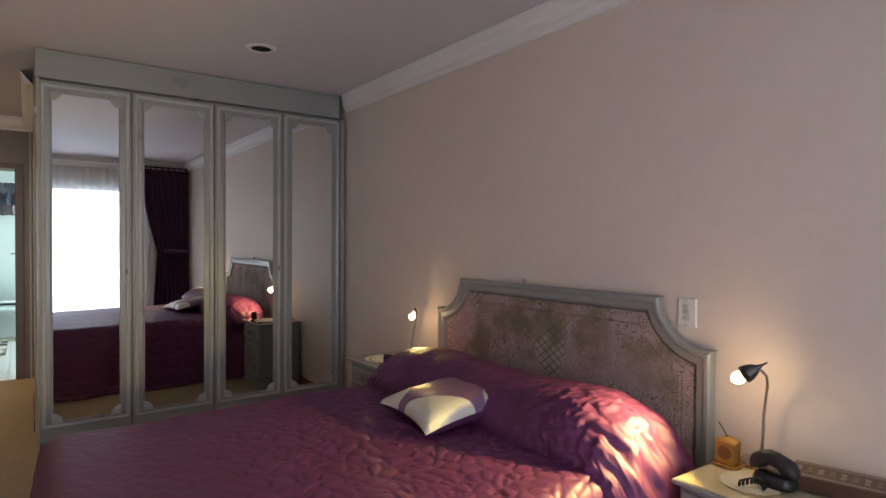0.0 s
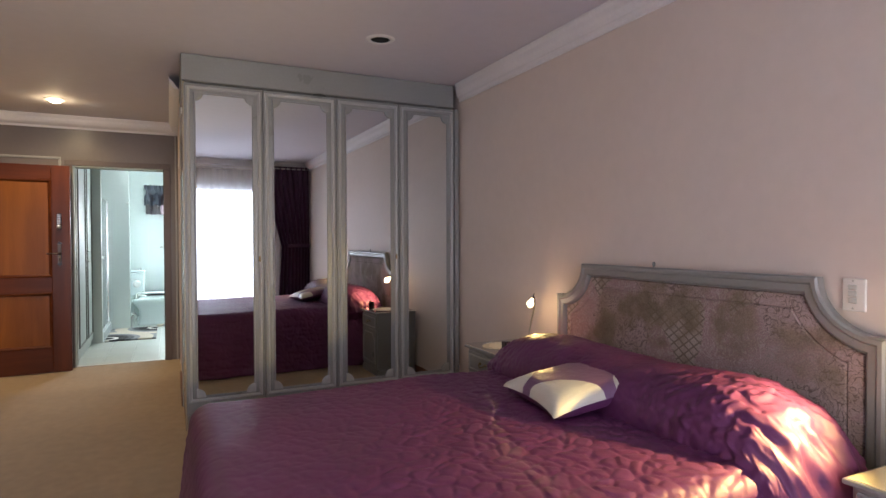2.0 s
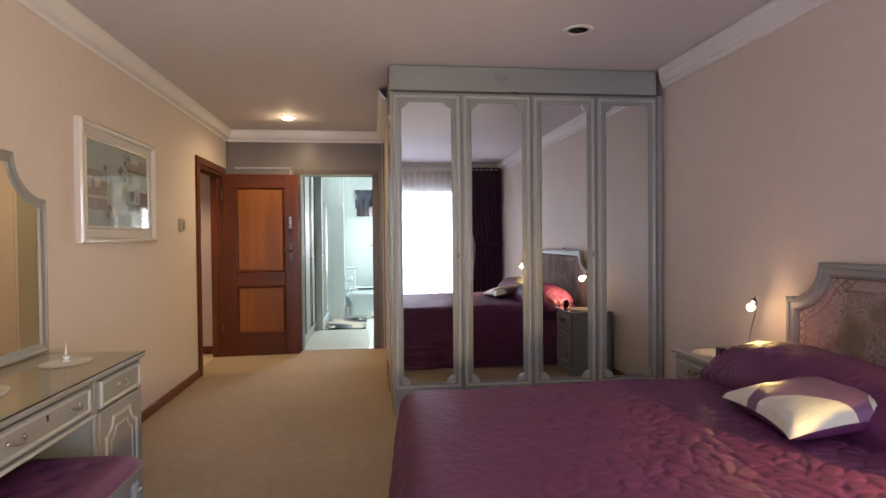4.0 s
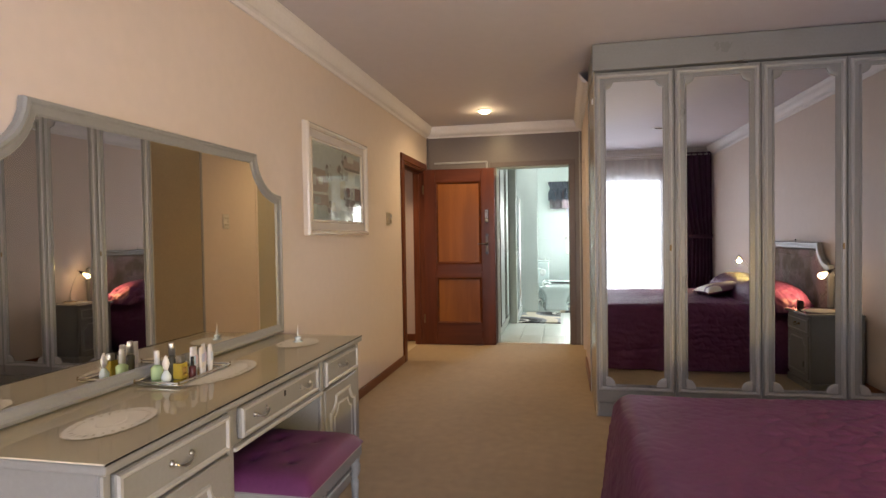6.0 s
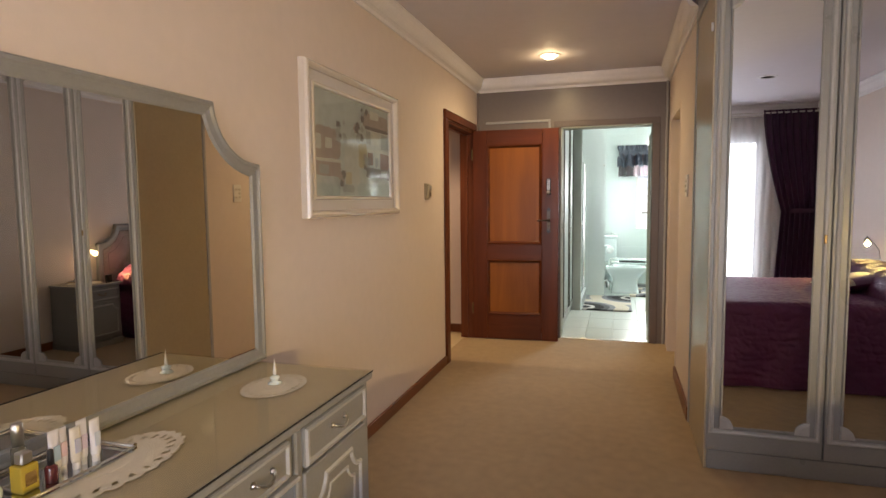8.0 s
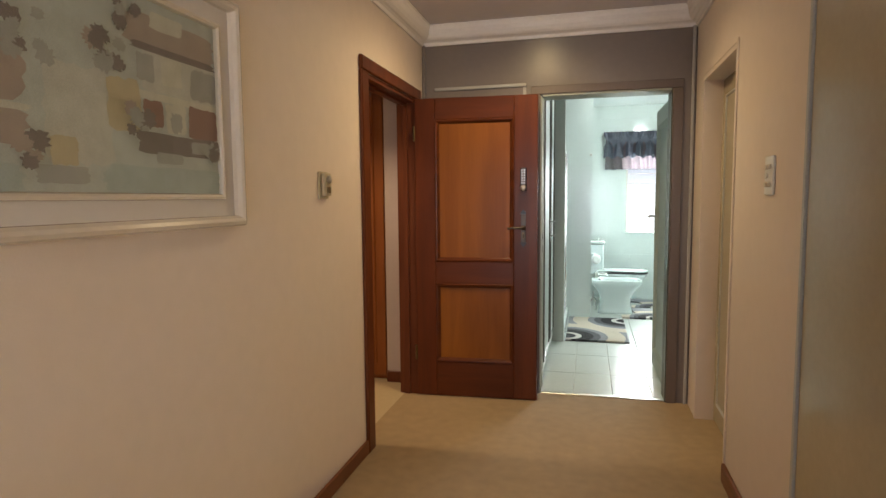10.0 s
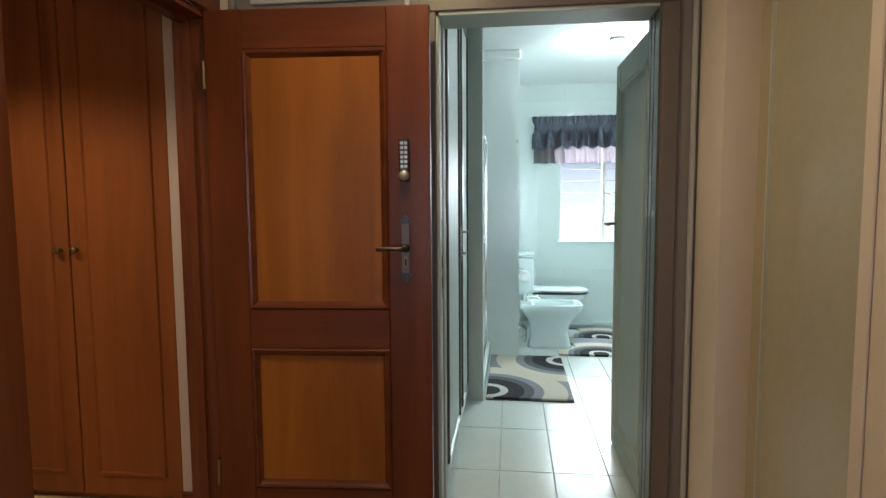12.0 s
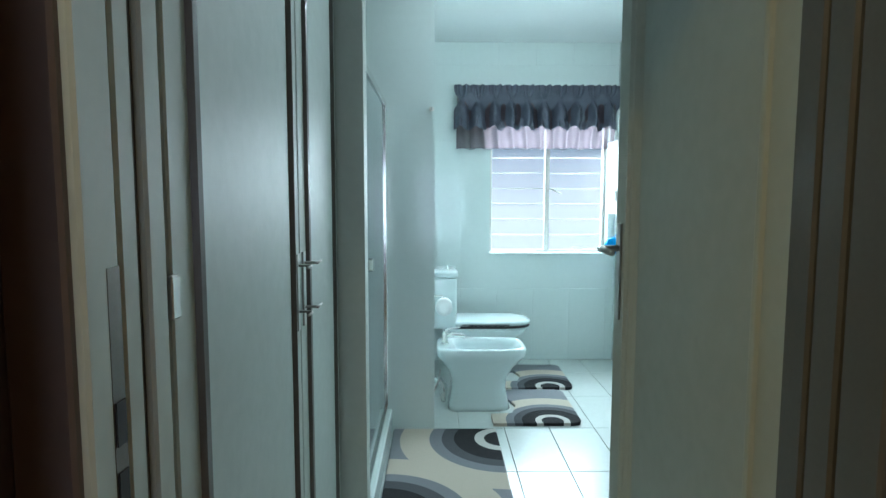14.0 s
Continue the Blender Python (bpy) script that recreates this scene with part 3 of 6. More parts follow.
structure("trim_bath_jamb_lock_side", bm, BATHWOOD, "pale grey-green gloss door lining with dark grooves", "door frame")
bm = bmesh.new()
for a, b in ((7.7425, 7.7575), (7.7975, 7.8095)):
    box(bm, -0.541, -0.533, a, b, 0, 2.047)
structure("trim_bath_jamb_groove", bm, BATHEDGE, "dark grooves in the door lining", "door frame")
sp = thing("strike_plate", "worn steel lock strike plate on the door lining", "lock plate", (-0.5, 7.76, 1.0))
part("plate", boxed(-0.5385, -0.5215, 7.715, 7.742, 0.95, 1.27, bevel=0.001), TARNISH, sp)
part("keep", boxed(-0.5210, -0.5195, 7.719, 7.738, 1.07, 1.12), DARK, sp)
part("keep", boxed(-0.5210, -0.5195, 7.719, 7.738, 0.99, 1.04), DARK, sp)
structure("trim_threshold", boxed(-0.540, 0.309, 7.69, 7.725, -0.01, 0.006, bevel=0.002), STEEL, "thin metal carpet strip at the tiled floor", "threshold")


# ---- doors ----
def panel_door(root, w, h, t, panels, stile, parts):
    """A framed door in local axes: x along its width from the hinge, y its thickness, front at y=0."""
    frame_mat, rail_mat, panel_mat = parts
    a, b = stile[0], w - stile[1]
    for x0, x1 in ((0, a), (b, w)):
        part("stile", boxed(x0, x1, 0, t, 0, h, bevel=0.003), frame_mat, root)
    zs = [0] + [z for p in panels for z in p] + [h]
    for z0, z1 in zip(zs[::2], zs[1::2]):
        part("rail", boxed(a + 0.0005, b - 0.0005, 0.001, t - 0.001, z0, z1, bevel=0.003), rail_mat, root)
    for z0, z1 in panels:
        p = part("panel", boxed(a, b, 0.014, t - 0.014, z0, z1), panel_mat, root)
        for side, s in ((0.0, 1), (t, -1)):
            r = [at_y(rect_ring(a, b, z0, z1, o), side + s * y) for o, y in ((0, 0.003), (0.006, -0.003), (0.014, -0.001), (0.020, 0.007), (0.030, 0.0145))]
            part("moulding", loops(bmesh.new(), r), rail_mat, p)


door = thing("panel_door", "open red-brown wooden door with two honey panels", "door", None, m=pose(XL + 0.004, 7.457, 0.006, 0, 0, 3.6))
panel_door(door, 0.822, 2.03, 0.042, ((0.24, 0.785), (0.935, 1.888)), (0.136, 0.155), (STILE, STILE_H, PANELWOOD))
lk = part("lock_plate", boxed(0.713, 0.745, -0.006, 0.0, 1.07, 1.255, bevel=0.002), TARNISH, door, "tarnished long steel lock plate")
for z, s in ((1.255, 1), (1.07, -1)):
    bm = bmesh.new()
    vs = [bm.verts.new((0.729 + dx, y, z + s * dz)) for y in (-0.005, 0.0) for dx, dz in ((-0.017, 0), (-0.02, 0.008), (0, 0.034), (0.02, 0.008), (0.017, 0))]
    bm.faces.new(vs[:5])
    bm.faces.new(vs[5:])
    for k in range(5):
        bm.faces.new((vs[k], vs[(k + 1) % 5], vs[5 + (k + 1) % 5], vs[5 + k]))
    part("finial", bm, BLACK, lk, "dark pointed plate end")
part("rose", lathe(bmesh.new(), [(0.017, 0.0), (0.016, 0.006), (0.011, 0.010), (0.010, 0.016)], pose(0.729, -0.006, 1.165, 90, 0, 0), 16), TARNISH, lk, "", True)
part("lever", tube(bmesh.new(), [(0.729, -0.004, 1.165), (0.729, -0.045, 1.165), (0.719, -0.052, 1.165), (0.664, -0.052, 1.167), (0.628, -0.05, 1.163)], [0.009, 0.008, 0.008, 0.007, 0.008], 8), TARNISH, lk, "curved dark metal lever", True)
part("keyhole_cover", boxed(0.722, 0.736, -0.009, -0.0062, 1.095, 1.135, bevel=0.002), BRASS, lk, "worn keyhole cover")
part("keyhole", boxed(0.7255, 0.7325, -0.0102, -0.0092, 1.100, 1.125), DARK, lk)
kp = part("code_lock", boxed(0.709, 0.749, -0.022, 0.0, 1.408, 1.560, bevel=0.010, seg=2), BLACK, door, "grey push-button code lock")
part("face", boxed(0.713, 0.745, -0.027, -0.0225, 1.440, 1.555, bevel=0.004), TARNISH, kp, "worn grey metal face")
for r in range(6):
    for c in range(2):
        part("button", boxed(0.716 + c * 0.015, 0.727 + c * 0.015, -0.031, -0.0272, 1.538 - r * 0.0165, 1.548 - r * 0.0165, bevel=0.001), STEEL, kp)
part("turn_knob", lathe(bmesh.new(), [(0.019, 0), (0.020, 0.010), (0.016, 0.018), (0.001, 0.019)], pose(0.729, -0.0225, 1.428, 90, 0, 0), 16), STEEL, kp, "round steel turn knob", True)
for z in (0.25, 1.75):
    part("hinge", lathe(bmesh.new(), [(0.008, 0), (0.008, 0.1)], pose(-0.006, 0.002, z), 10), BRASS, door)

bd = thing("bathroom_door", "open pale grey-green gloss door with one long panel", "door", None, m=pose(0.358, 7.862, 0.01, 0, 0, 90.8))
panel_door(bd, 0.765, 2.03, 0.04, ((0.13, 1.90),), (0.10, 0.10), (BATHWOOD, BATHWOOD, FROST))
for s, y in ((1, 0.04), (-1, 0.0)):
    r = [at_y(rect_ring(0.088, 0.677, 0.118, 1.912, o), y + s * d) for o, d in ((0, 0.0), (0.002, 0.007), (0.010, 0.009), (0.018, 0.0))]
    part("bead", loops(bmesh.new(), r), BATHWOOD, bd)
    h = part("handle", boxed(0.712, 0.738, min(y, y + s * 0.006), max(y, y + s * 0.006), 1.02, 1.27, bevel=0.002), STEEL, bd, "brushed steel lever handle")
    part("lever", tube(bmesh.new(), [(0.725, y, 1.205), (0.725, y + s * 0.05, 1.205), (0.715, y + s * 0.056, 1.205), (0.62, y + s * 0.056, 1.203)], 0.0085, 8), STEEL, h, "", True)
part("edge_plate", boxed(0.7652, 0.767, 0.010, 0.030, 1.02, 1.25), STEEL, bd)
for z in (0.22, 1.78):
    part("hinge", boxed(-0.012, 0.03, 0.0405, 0.046, z, z + 0.1, bevel=0.002), BATHEDGE, bd, "dark butt hinge")

cd = thing("corridor_cupboard_door", "closed pale grey flush door deep in a white recess", "door", (0.58, 7.03, 0))
part("leaf", boxed(0.545, 0.585, 6.645, 7.415, 0.008, 2.045, bevel=0.003), GREY_SIDE, cd)
part("bead", loops(bmesh.new(), [at_x(rect_ring(6.73, 7.33, 0.12, 1.95, o), x) for o, x in ((0, 0.5452), (0.004, 0.538), (0.014, 0.537), (0.02, 0.5452))]), BEAD, cd)
bm = bmesh.new()
for y0, y1 in ((6.62, 6.645), (7.415, 7.44)):
    box(bm, XC - 0.002, 0.60, y0, y1, 0, 2.045)
box(bm, XC - 0.002, 0.60, 6.62, 7.44, 2.0455, 2.07)
structure("trim_cupboard_lining", bm, WALL, "white painted recess lining", "door frame")
bm = boxed(XC - 0.006, XC, 6.60, 6.62, 0, 2.085, bevel=0.002)
box(bm, XC - 0.006, XC, 6.6205, 7.4395, 2.07, 2.085, bevel=0.002)
structure("trim_cupboard_edge", bm, WALL, "white painted plaster edge", "trim")
# Sheet behind the leaf; the unlit depth is put in as near-black colour.
structure("wall_recess_shade", slab("x", 0.60, 0.62, 6.5, 7.6, 0, H), DARK, "near-black sheet painted as the shade behind the cupboard door", "wall")

# ---- wardrobe ----
wd = thing("wardrobe", "grey painted built-in wardrobe with four mirrored doors", "wardrobe", (1.45, 5.3, 0))
WX0, WX1 = 0.450, 2.515
bm = boxed(WX0, WX1, 5.055, 5.58, 0.10, 2.37)
part("carcass", bm, GREY, wd)
part("side_panel", boxed(WX0 - 0.014, WX0 - 0.0005, 5.036, 5.660, 0.0, 2.40, bevel=0.002), GREY_SIDE, wd, "glossy grey side panel")
part("plinth", boxed(WX0 + 0.0005, WX1, 5.04, 5.5, 0.0, 0.0985, bevel=0.004), GREY, wd)
part("pilaster", boxed(2.478, WX1, 5.022, 5.054, 0.10, 2.37, bevel=0.003), GREY, wd)
part("cornice_board", boxed(WX0 - 0.022, XR - 0.07, 5.0, 5.66, 2.372, H - 0.004, bevel=0.005), GREY, wd)
edges = (0.441, 0.957, 1.488, 1.990, 2.476)
for i, (x0, x1) in enumerate(zip(edges, edges[1:])):
    x0, x1 = x0 + 0.003, x1 - 0.003
    d = part("door", boxed(x0, x1, 5.028, 5.053, 0.105, 2.362, bevel=0.003), GREY, wd)
    part("outer_bead", loops(bmesh.new(), [at_y(rect_ring(x0 + 0.012, x1 - 0.012, 0.19, 2.345, o), y) for o, y in ((0, 5.0285), (0.003, 5.018), (0.010, 5.014), (0.018, 5.017), (0.024, 5.0285))]), BEAD, d, "pale moulded bead")
    mx0, mx1, mz0, mz1 = x0 + 0.072, x1 - 0.072, 0.235, 2.29
    bm = boxed(mx0, mx1, 5.0215, 5.0275, mz0, mz1)
    for vert in bm.verts:
        if vert.co.y < 5.024:
            vert.co.y += 0.0078 * (vert.co.x - mx1)
    part("mirror", bm, MIRROR, d, "tall silvered mirror pane")
    part("inner_bead", loops(bmesh.new(), [at_y(rect_ring(mx0 - 0.012, mx1 + 0.012, mz0 - 0.012, mz1 + 0.012, o), y) for o, y in ((0, 5.0285), (0.004, 5.0165), (0.010, 5.0165), (0.013, 5.0210))]), GREY, d)
    for cx, sx in ((mx0, 1), (mx1, -1)):
        for cz, sz in ((mz0, 1), (mz1, -1)):
            bm = bmesh.new()
            arc = [(0, 0)] + [(0.062 * math.cos(a), 0.062 * math.sin(a)) for a in [k * math.pi / 16 for k in range(9)]]
            inner = [(p * 0.72 + 0.003, q * 0.72 + 0.003) for p, q in arc]
            rings = [[(cx + sx * (p - 0.012), y, cz + sz * (q - 0.012)) for p, q in pts] for pts, y in ((arc, 5.0205), (arc, 5.0125), (inner, 5.008))]
            part("corner_carving", loops(bm, rings, cap_last=True), GREY if sz < 0 else BEAD, d)
    kx = x1 - 0.028 if i % 2 == 0 else x0 + 0.028
    if i in (0, 2):
        part("keyhole_plate", boxed(kx - 0.006, kx + 0.006, 5.0075, 5.0135, 1.145, 1.185, bevel=0.002), BRASS, d, "small dark brass key plate")
ct = thing("magnetic_catch", "tiny white door contact on the wardrobe side", "catch", (WX0 - 0.018, 5.07, 2.18))
part("body", boxed(WX0 - 0.024, WX0 - 0.0145, 5.06, 5.075, 2.16, 2.20, bevel=0.002), WHITEP, ct)

# ---- bed ----
bed = thing("double_bed", "king-size bed under a plum satin quilt", "bed", (1.4, 2.7, 0))
part("base", boxed(0.52, 2.42, 1.95, 3.42, 0.05, 0.33, bevel=0.02), material("divan_cloth", (0.08, 0.05, 0.06), 0.9, vary=0.1), bed)
part("mattress", boxed(0.50, 2.44, 1.93, 3.44, 0.335, 0.575, bevel=0.03, seg=2), material("mattress_cloth", (0.6, 0.55, 0.5), 0.9, vary=0.05), bed)


def quilting(u, v):
    """Raised scallop-like pads with stitched valleys, in metres."""
    q = Vector((u * 16.5 + 0.3 * math.sin(v * 23), v * 15.5 + 0.3 * math.sin(u * 26), 3.7))
    d, _ = noise.voronoi(q)
    e = min(1.0, (d[1] - d[0]) / 0.30)
    pad = 1 - (1 - e) ** 2.2
    return (0.0018 + 0.0064 * min(1.0, max(0.0, u) / 1.2)) * pad + 0.0012 * noise.noise(Vector((u * 34, v * 34, 6))) + 0.004 * noise.noise(Vector((u * 3, v * 3, 1)))


BX, BYN, BYF, BZ, DROP, RAD = 0.50, 1.96, 3.40, 0.602, 0.66, 0.085
QL, QW = 2.42 - BX, BYF - BYN
nu, nv = 330, 340
bm = bmesh.new()
grid = []
for i in range(nu + 1):
    s = -DROP + (QL + DROP) * i / nu
    row = []
    for j in range(nv + 1):
        t = -DROP + (QW + 2 * DROP) * j / nv
        dx, dy = min(s, 0.0), (t if t < 0 else max(t - QW, 0.0))
        d = min(math.hypot(dx, dy), DROP)
        n = Vector((dx, dy)).normalized() if d > 1e-6 else Vector((0, 0))
        q = quilting(s, t)
        arc = RAD * math.pi / 2
        if d < arc:
            a = d / RAD
            r, z = RAD * math.sin(a), BZ - RAD * (1 - math.cos(a))
            out = Vector((n.x * math.sin(a), n.y * math.sin(a), math.cos(a)))
        else:
            k = d - arc
            r, z = RAD + 0.17 * k + 0.022 * k * math.sin(9 * (s * abs(n.y) + t * abs(n.x)) + 2 * math.sin(5 * (s + t))) / 0.6, BZ - RAD - k * 0.985
            out = Vector((n.x, n.y, 0.1))
            q += 0.007 * noise.noise(Vector((s * 9, t * 9, z * 38))) * min(1.0, k / 0.1)
        sag = -0.012 * noise.noise(Vector((s * 1.7, t * 1.7, 5))) if d < arc else 0
        p = Vector((BX + max(s, 0) + n.x * r, BYN + min(max(t, 0), QW) + n.y * r, max(z + sag, 0.012))) + out * q
        row.append(bm.verts.new(p))
    grid.append(row)
for i in range(nu):
    for j in range(nv):
        bm.faces.new((grid[i][j], grid[i + 1][j], grid[i + 1][j + 1], grid[i][j + 1]))
bs = thing("bedspread", "plum satin bedspread quilted in scallops, hanging to the carpet", "bedspread", (1.4, 2.68, 0))
upper = bm.copy()
low = [f for f in bm.faces if max(v.co.z for v in f.verts) > BZ - RAD * 1.05]
high = [f for f in upper.faces if max(v.co.z for v in f.verts) <= BZ - RAD * 1.05]
bmesh.ops.delete(bm, geom=low, context='FACES')
bmesh.ops.delete(upper, geom=high, context='FACES')
part("quilted_top", upper, QUILT, bs, "", True)
part("hanging_drop", bm, QUILT, bs, "loose quilted sides falling in soft folds", True)


def bolster_height(v):
    """Height of the pillow roll along the bed's width, 0 to 1."""
    e = min(1.0, min(v / 0.23, (1 - v) / 0.20))
    return math.sqrt(max(0.0, 1 - (1 - e) ** 2.2)) * (0.93 + 0.03 * math.sin(v * 9 + 0.6) - 0.05 * v)


bm = bmesh.new()
nu, nv = 100, 260
grid = []
for j in range(nv + 1):
    v = j / nv
    y = 1.80 + v * 1.76
    h, row = bolster_height(v), []
    for i in range(nu + 1):
        a = math.pi * i / nu
        crease = max(0.0, 1 - v * 2.6, 1 - (1 - v) * 5.0)
        wr = 0.009 * noise.noise(Vector((y * 6, a * 1.2, 2))) + 0.019 * crease * (abs(noise.noise(Vector((y * 19 + a * 3, a * 2.0, 9)))) - 0.2) + 0.012 * crease * noise.noise(Vector((y * 44, a * 7, 4)))
        q = quilting(0.6 + y, a * 0.30) * 0.42 + wr * (0.4 + h)
        rx, rz = 0.265 + q, (0.222 + q) * h
        x = 2.155 - rx * math.cos(a) * (0.75 + 0.25 * h)
        z = 0.60 + rz * math.sin(a) ** 0.75 - 0.05 * (1 - h)
        tug = crease * (0.030 * noise.noise(Vector((x * 16, z * 16, 3))) + 0.022 * abs(noise.noise(Vector((x * 30 + z * 18, z * 12, 8)))))
        z -= 0.10 * max(0.0, 1 - v / 0.09) ** 1.5
        row.append(bm.verts.new((x, y + 0.02 * math.sin(a) * (1 - h) * (1 if v > 0.5 else -1) + tug * (1 if v < 0.5 else -1), z)))
    grid.append(row)
for j in range(nv):
    for i in range(nu):
        bm.faces.new((grid[j][i], grid[j][i + 1], grid[j + 1][i + 1], grid[j + 1][i]))
pcv = thing("pillow_cover", "plum satin quilt end rolled over the pillows", "bolster", (2.155, 2.68, 0.60))
for name, a, z in (("gathered_end", 0.0, 2.02), ("roll", 2.02, 3.26), ("gathered_end", 3.26, 9.0)):
    piece = bm.copy()
    bmesh.ops.delete(piece, geom=[f for f in piece.faces if not a <= f.calc_center_median().y < z], context='FACES')
    part(name, piece, QUILT, pcv, "", True)
bm.free()

# headboard
HB0, HB1, HZ = 1.845, 3.625, 1.158
hb = thing("headboard", "grey carved headboard with scooped corners and tapestry panel", "headboard", (2.49, 2.73, 0))
xb = XR - 0.018
r = [at_x(scooped(HB0, HB1, 0.30, HZ, 0.225, 0.195, i), x) for i, x in ((0, xb), (0, xb - 0.035), (0.008, xb - 0.043), (0.022, xb - 0.043), (0.030, xb - 0.036), (0.055, xb - 0.034), (0.066, xb - 0.024), (0.070, xb - 0.012))]
part("frame", loops(bmesh.new(), r, cap_first=True), GREY, hb)
r = [at_x(scooped(HB0, HB1, 0.30, HZ, 0.225, 0.195, i), x) for i, x in ((0.0695, xb - 0.010), (0.076, xb - 0.020), (0.12, xb - 0.027), (0.126, xb - 0.022), (0.132, xb - 0.027), (0.20, xb - 0.034))]
part("tapestry_panel", loops(bmesh.new(), r, cap_last=True), TAPESTRY, hb, "woven patchwork panel in mauve and brown")
for y in (HB0, HB1 - 0.06):
    part("leg", boxed(xb - 0.03, xb - 0.002, y + 0.004, y + 0.056, 0.0, 0.2995), GREY, hb)
    part("cap", boxed(xb - 0.05, xb - 0.001, y - 0.008, y + 0.05, HZ - 0.195, HZ - 0.187, bevel=0.002), GREY, hb)
part("finial", lathe(bmesh.new(), [(0.007, 0), (0.004, 0.008), (0.009, 0.016), (0.006, 0.026), (0.001, 0.03)], pose(xb - 0.02, 2.87, HZ - 0.001), 10), GREY, hb, "small knob on the top rail", True)


# cushion
def cushion_mat():
    mat = bpy.data.materials.new("ivory_and_violet_satin")
    mat.use_nodes = True
    nt = mat.node_tree
    b = nt.nodes["Principled BSDF"]
    b.inputs["Roughness"].default_value = 0.40
    co, cmp_, mx = (nt.nodes.new(n) for n in ("ShaderNodeTexCoord", "ShaderNodeMath", "ShaderNodeMix"))
    cmp_.operation = 'GREATER_THAN'
    flat = nt.nodes.new("ShaderNodeVectorMath")
    flat.operation = 'MULTIPLY'
    flat.inputs[1].default_value = (1, 1, 0)
    cmp_.inputs[1].default_value = 0.205
    mx.data_type = 'RGBA'
    mx.inputs["A"].default_value, mx.inputs["B"].default_value = (0.60, 0.575, 0.50, 1), (0.17, 0.085, 0.17, 1)
    nt.links.new(co.outputs["Object"], flat.inputs[0])
    near = None
    for corner, reach in (((-0.23, 0.23, 0), 1.32), ((-0.23, -0.23, 0), 0.80), ((0.23, -0.23, 0), 1.32)):
        dist = nt.nodes.new("ShaderNodeVectorMath")
        dist.operation = 'DISTANCE'
        dist.inputs[1].default_value = corner
        nt.links.new(flat.outputs[0], dist.inputs[0])
        wide = nt.nodes.new("ShaderNodeMath")
        wide.operation = 'MULTIPLY'
        wide.inputs[1].default_value = reach
        nt.links.new(dist.outputs["Value"], wide.inputs[0])
        if near is None:
            near = wide.outputs[0]
            continue
        least = nt.nodes.new("ShaderNodeMath")
        least.operation = 'MINIMUM'
        nt.links.new(near, least.inputs[0])
        nt.links.new(wide.outputs[0], least.inputs[1])
        near = least.outputs[0]
    nt.links.new(near, cmp_.inputs[0])
    nt.links.new(cmp_.outputs[0], mx.inputs["Factor"])
    nt.links.new(mx.outputs["Result"], b.inputs["Base Color"])
    n, bp = nt.nodes.new("ShaderNodeTexNoise"), nt.nodes.new("ShaderNodeBump")
    n.inputs["Scale"].default_value = 18
    bp.inputs["Strength"].default_value, bp.inputs["Distance"].default_value = 0.25, 0.01
    nt.links.new(n.outputs[0], bp.inputs["Height"])
    nt.links.new(bp.outputs[0], b.inputs["Normal"])
    return mat


cu = thing("cushion", "ivory satin cushion with violet star, leaning on the bedspread", "cushion", None, m=pose(1.87, 2.70, 0.680, 2, -9, -6))
S, N = 0.23, 26
for sign, nm, mt in ((1, "front_cover", cushion_mat()), (-1, "back_cover", QUILT)):
    bm = bmesh.new()
    g = []
    for i in range(N + 1):
        row = []
        for j in range(N + 1):
            u, v = 2 * i / N - 1, 2 * j / N - 1
            pinch = 1 - 0.15 * (1 - abs(u) ** 2) * abs(v) ** 3
            pinch2 = 1 - 0.15 * (1 - abs(v) ** 2) * abs(u) ** 3
            h = 0.056 * max(0.0, (1 - u ** 4) * (1 - v ** 4)) ** 0.55 + 0.003 * noise.noise(Vector((u * 4, v * 4, sign)))
            row.append(bm.verts.new((S * u * pinch2, S * v * pinch, sign * max(h, 0.001) if 0 < i < N and 0 < j < N else 0)))
        g.append(row)
    for i in range(N):
        for j in range(N):
            bm.faces.new((g[i][j], g[i + 1][j], g[i + 1][j + 1], g[i][j + 1]))
    part(nm, bm, mt, cu, "" if sign > 0 else "plum satin back", True)


# ---- nightstands and what stands on them ----
def sheet(x0, x1, y0, y1, z):
    """One clean face of glass."""
    bm = bmesh.new()
    bm.faces.new([bm.verts.new(p) for p in ((x0, y0, z), (x1, y0, z), (x1, y1, z), (x0, y1, z))])
    return bm


def bail(bm, p, out, along, w):
    """Swan-neck pull: two roses and a hanging bar."""
    p, out, along, up = Vector(p), Vector(out), Vector(along), Vector((0, 0, 1))
    for k in (-1, 1):
        c = p + along * (k * w / 2)
        tube(bm, [c, c + out * 0.006, c + out * 0.012], [0.010, 0.009, 0.004], 8)
    pts = [p + along * (w / 2 * c) + out * (0.012 + 0.012 * (1 - abs(c) ** 2)) - up * (0.016 * (1 - c * c)) for c in (-1, -0.8, -0.5, 0, 0.5, 0.8, 1)]
    tube(bm, pts, [0.003, 0.004, 0.0035, 0.005, 0.0035, 0.004, 0.003], 6)
    return bm


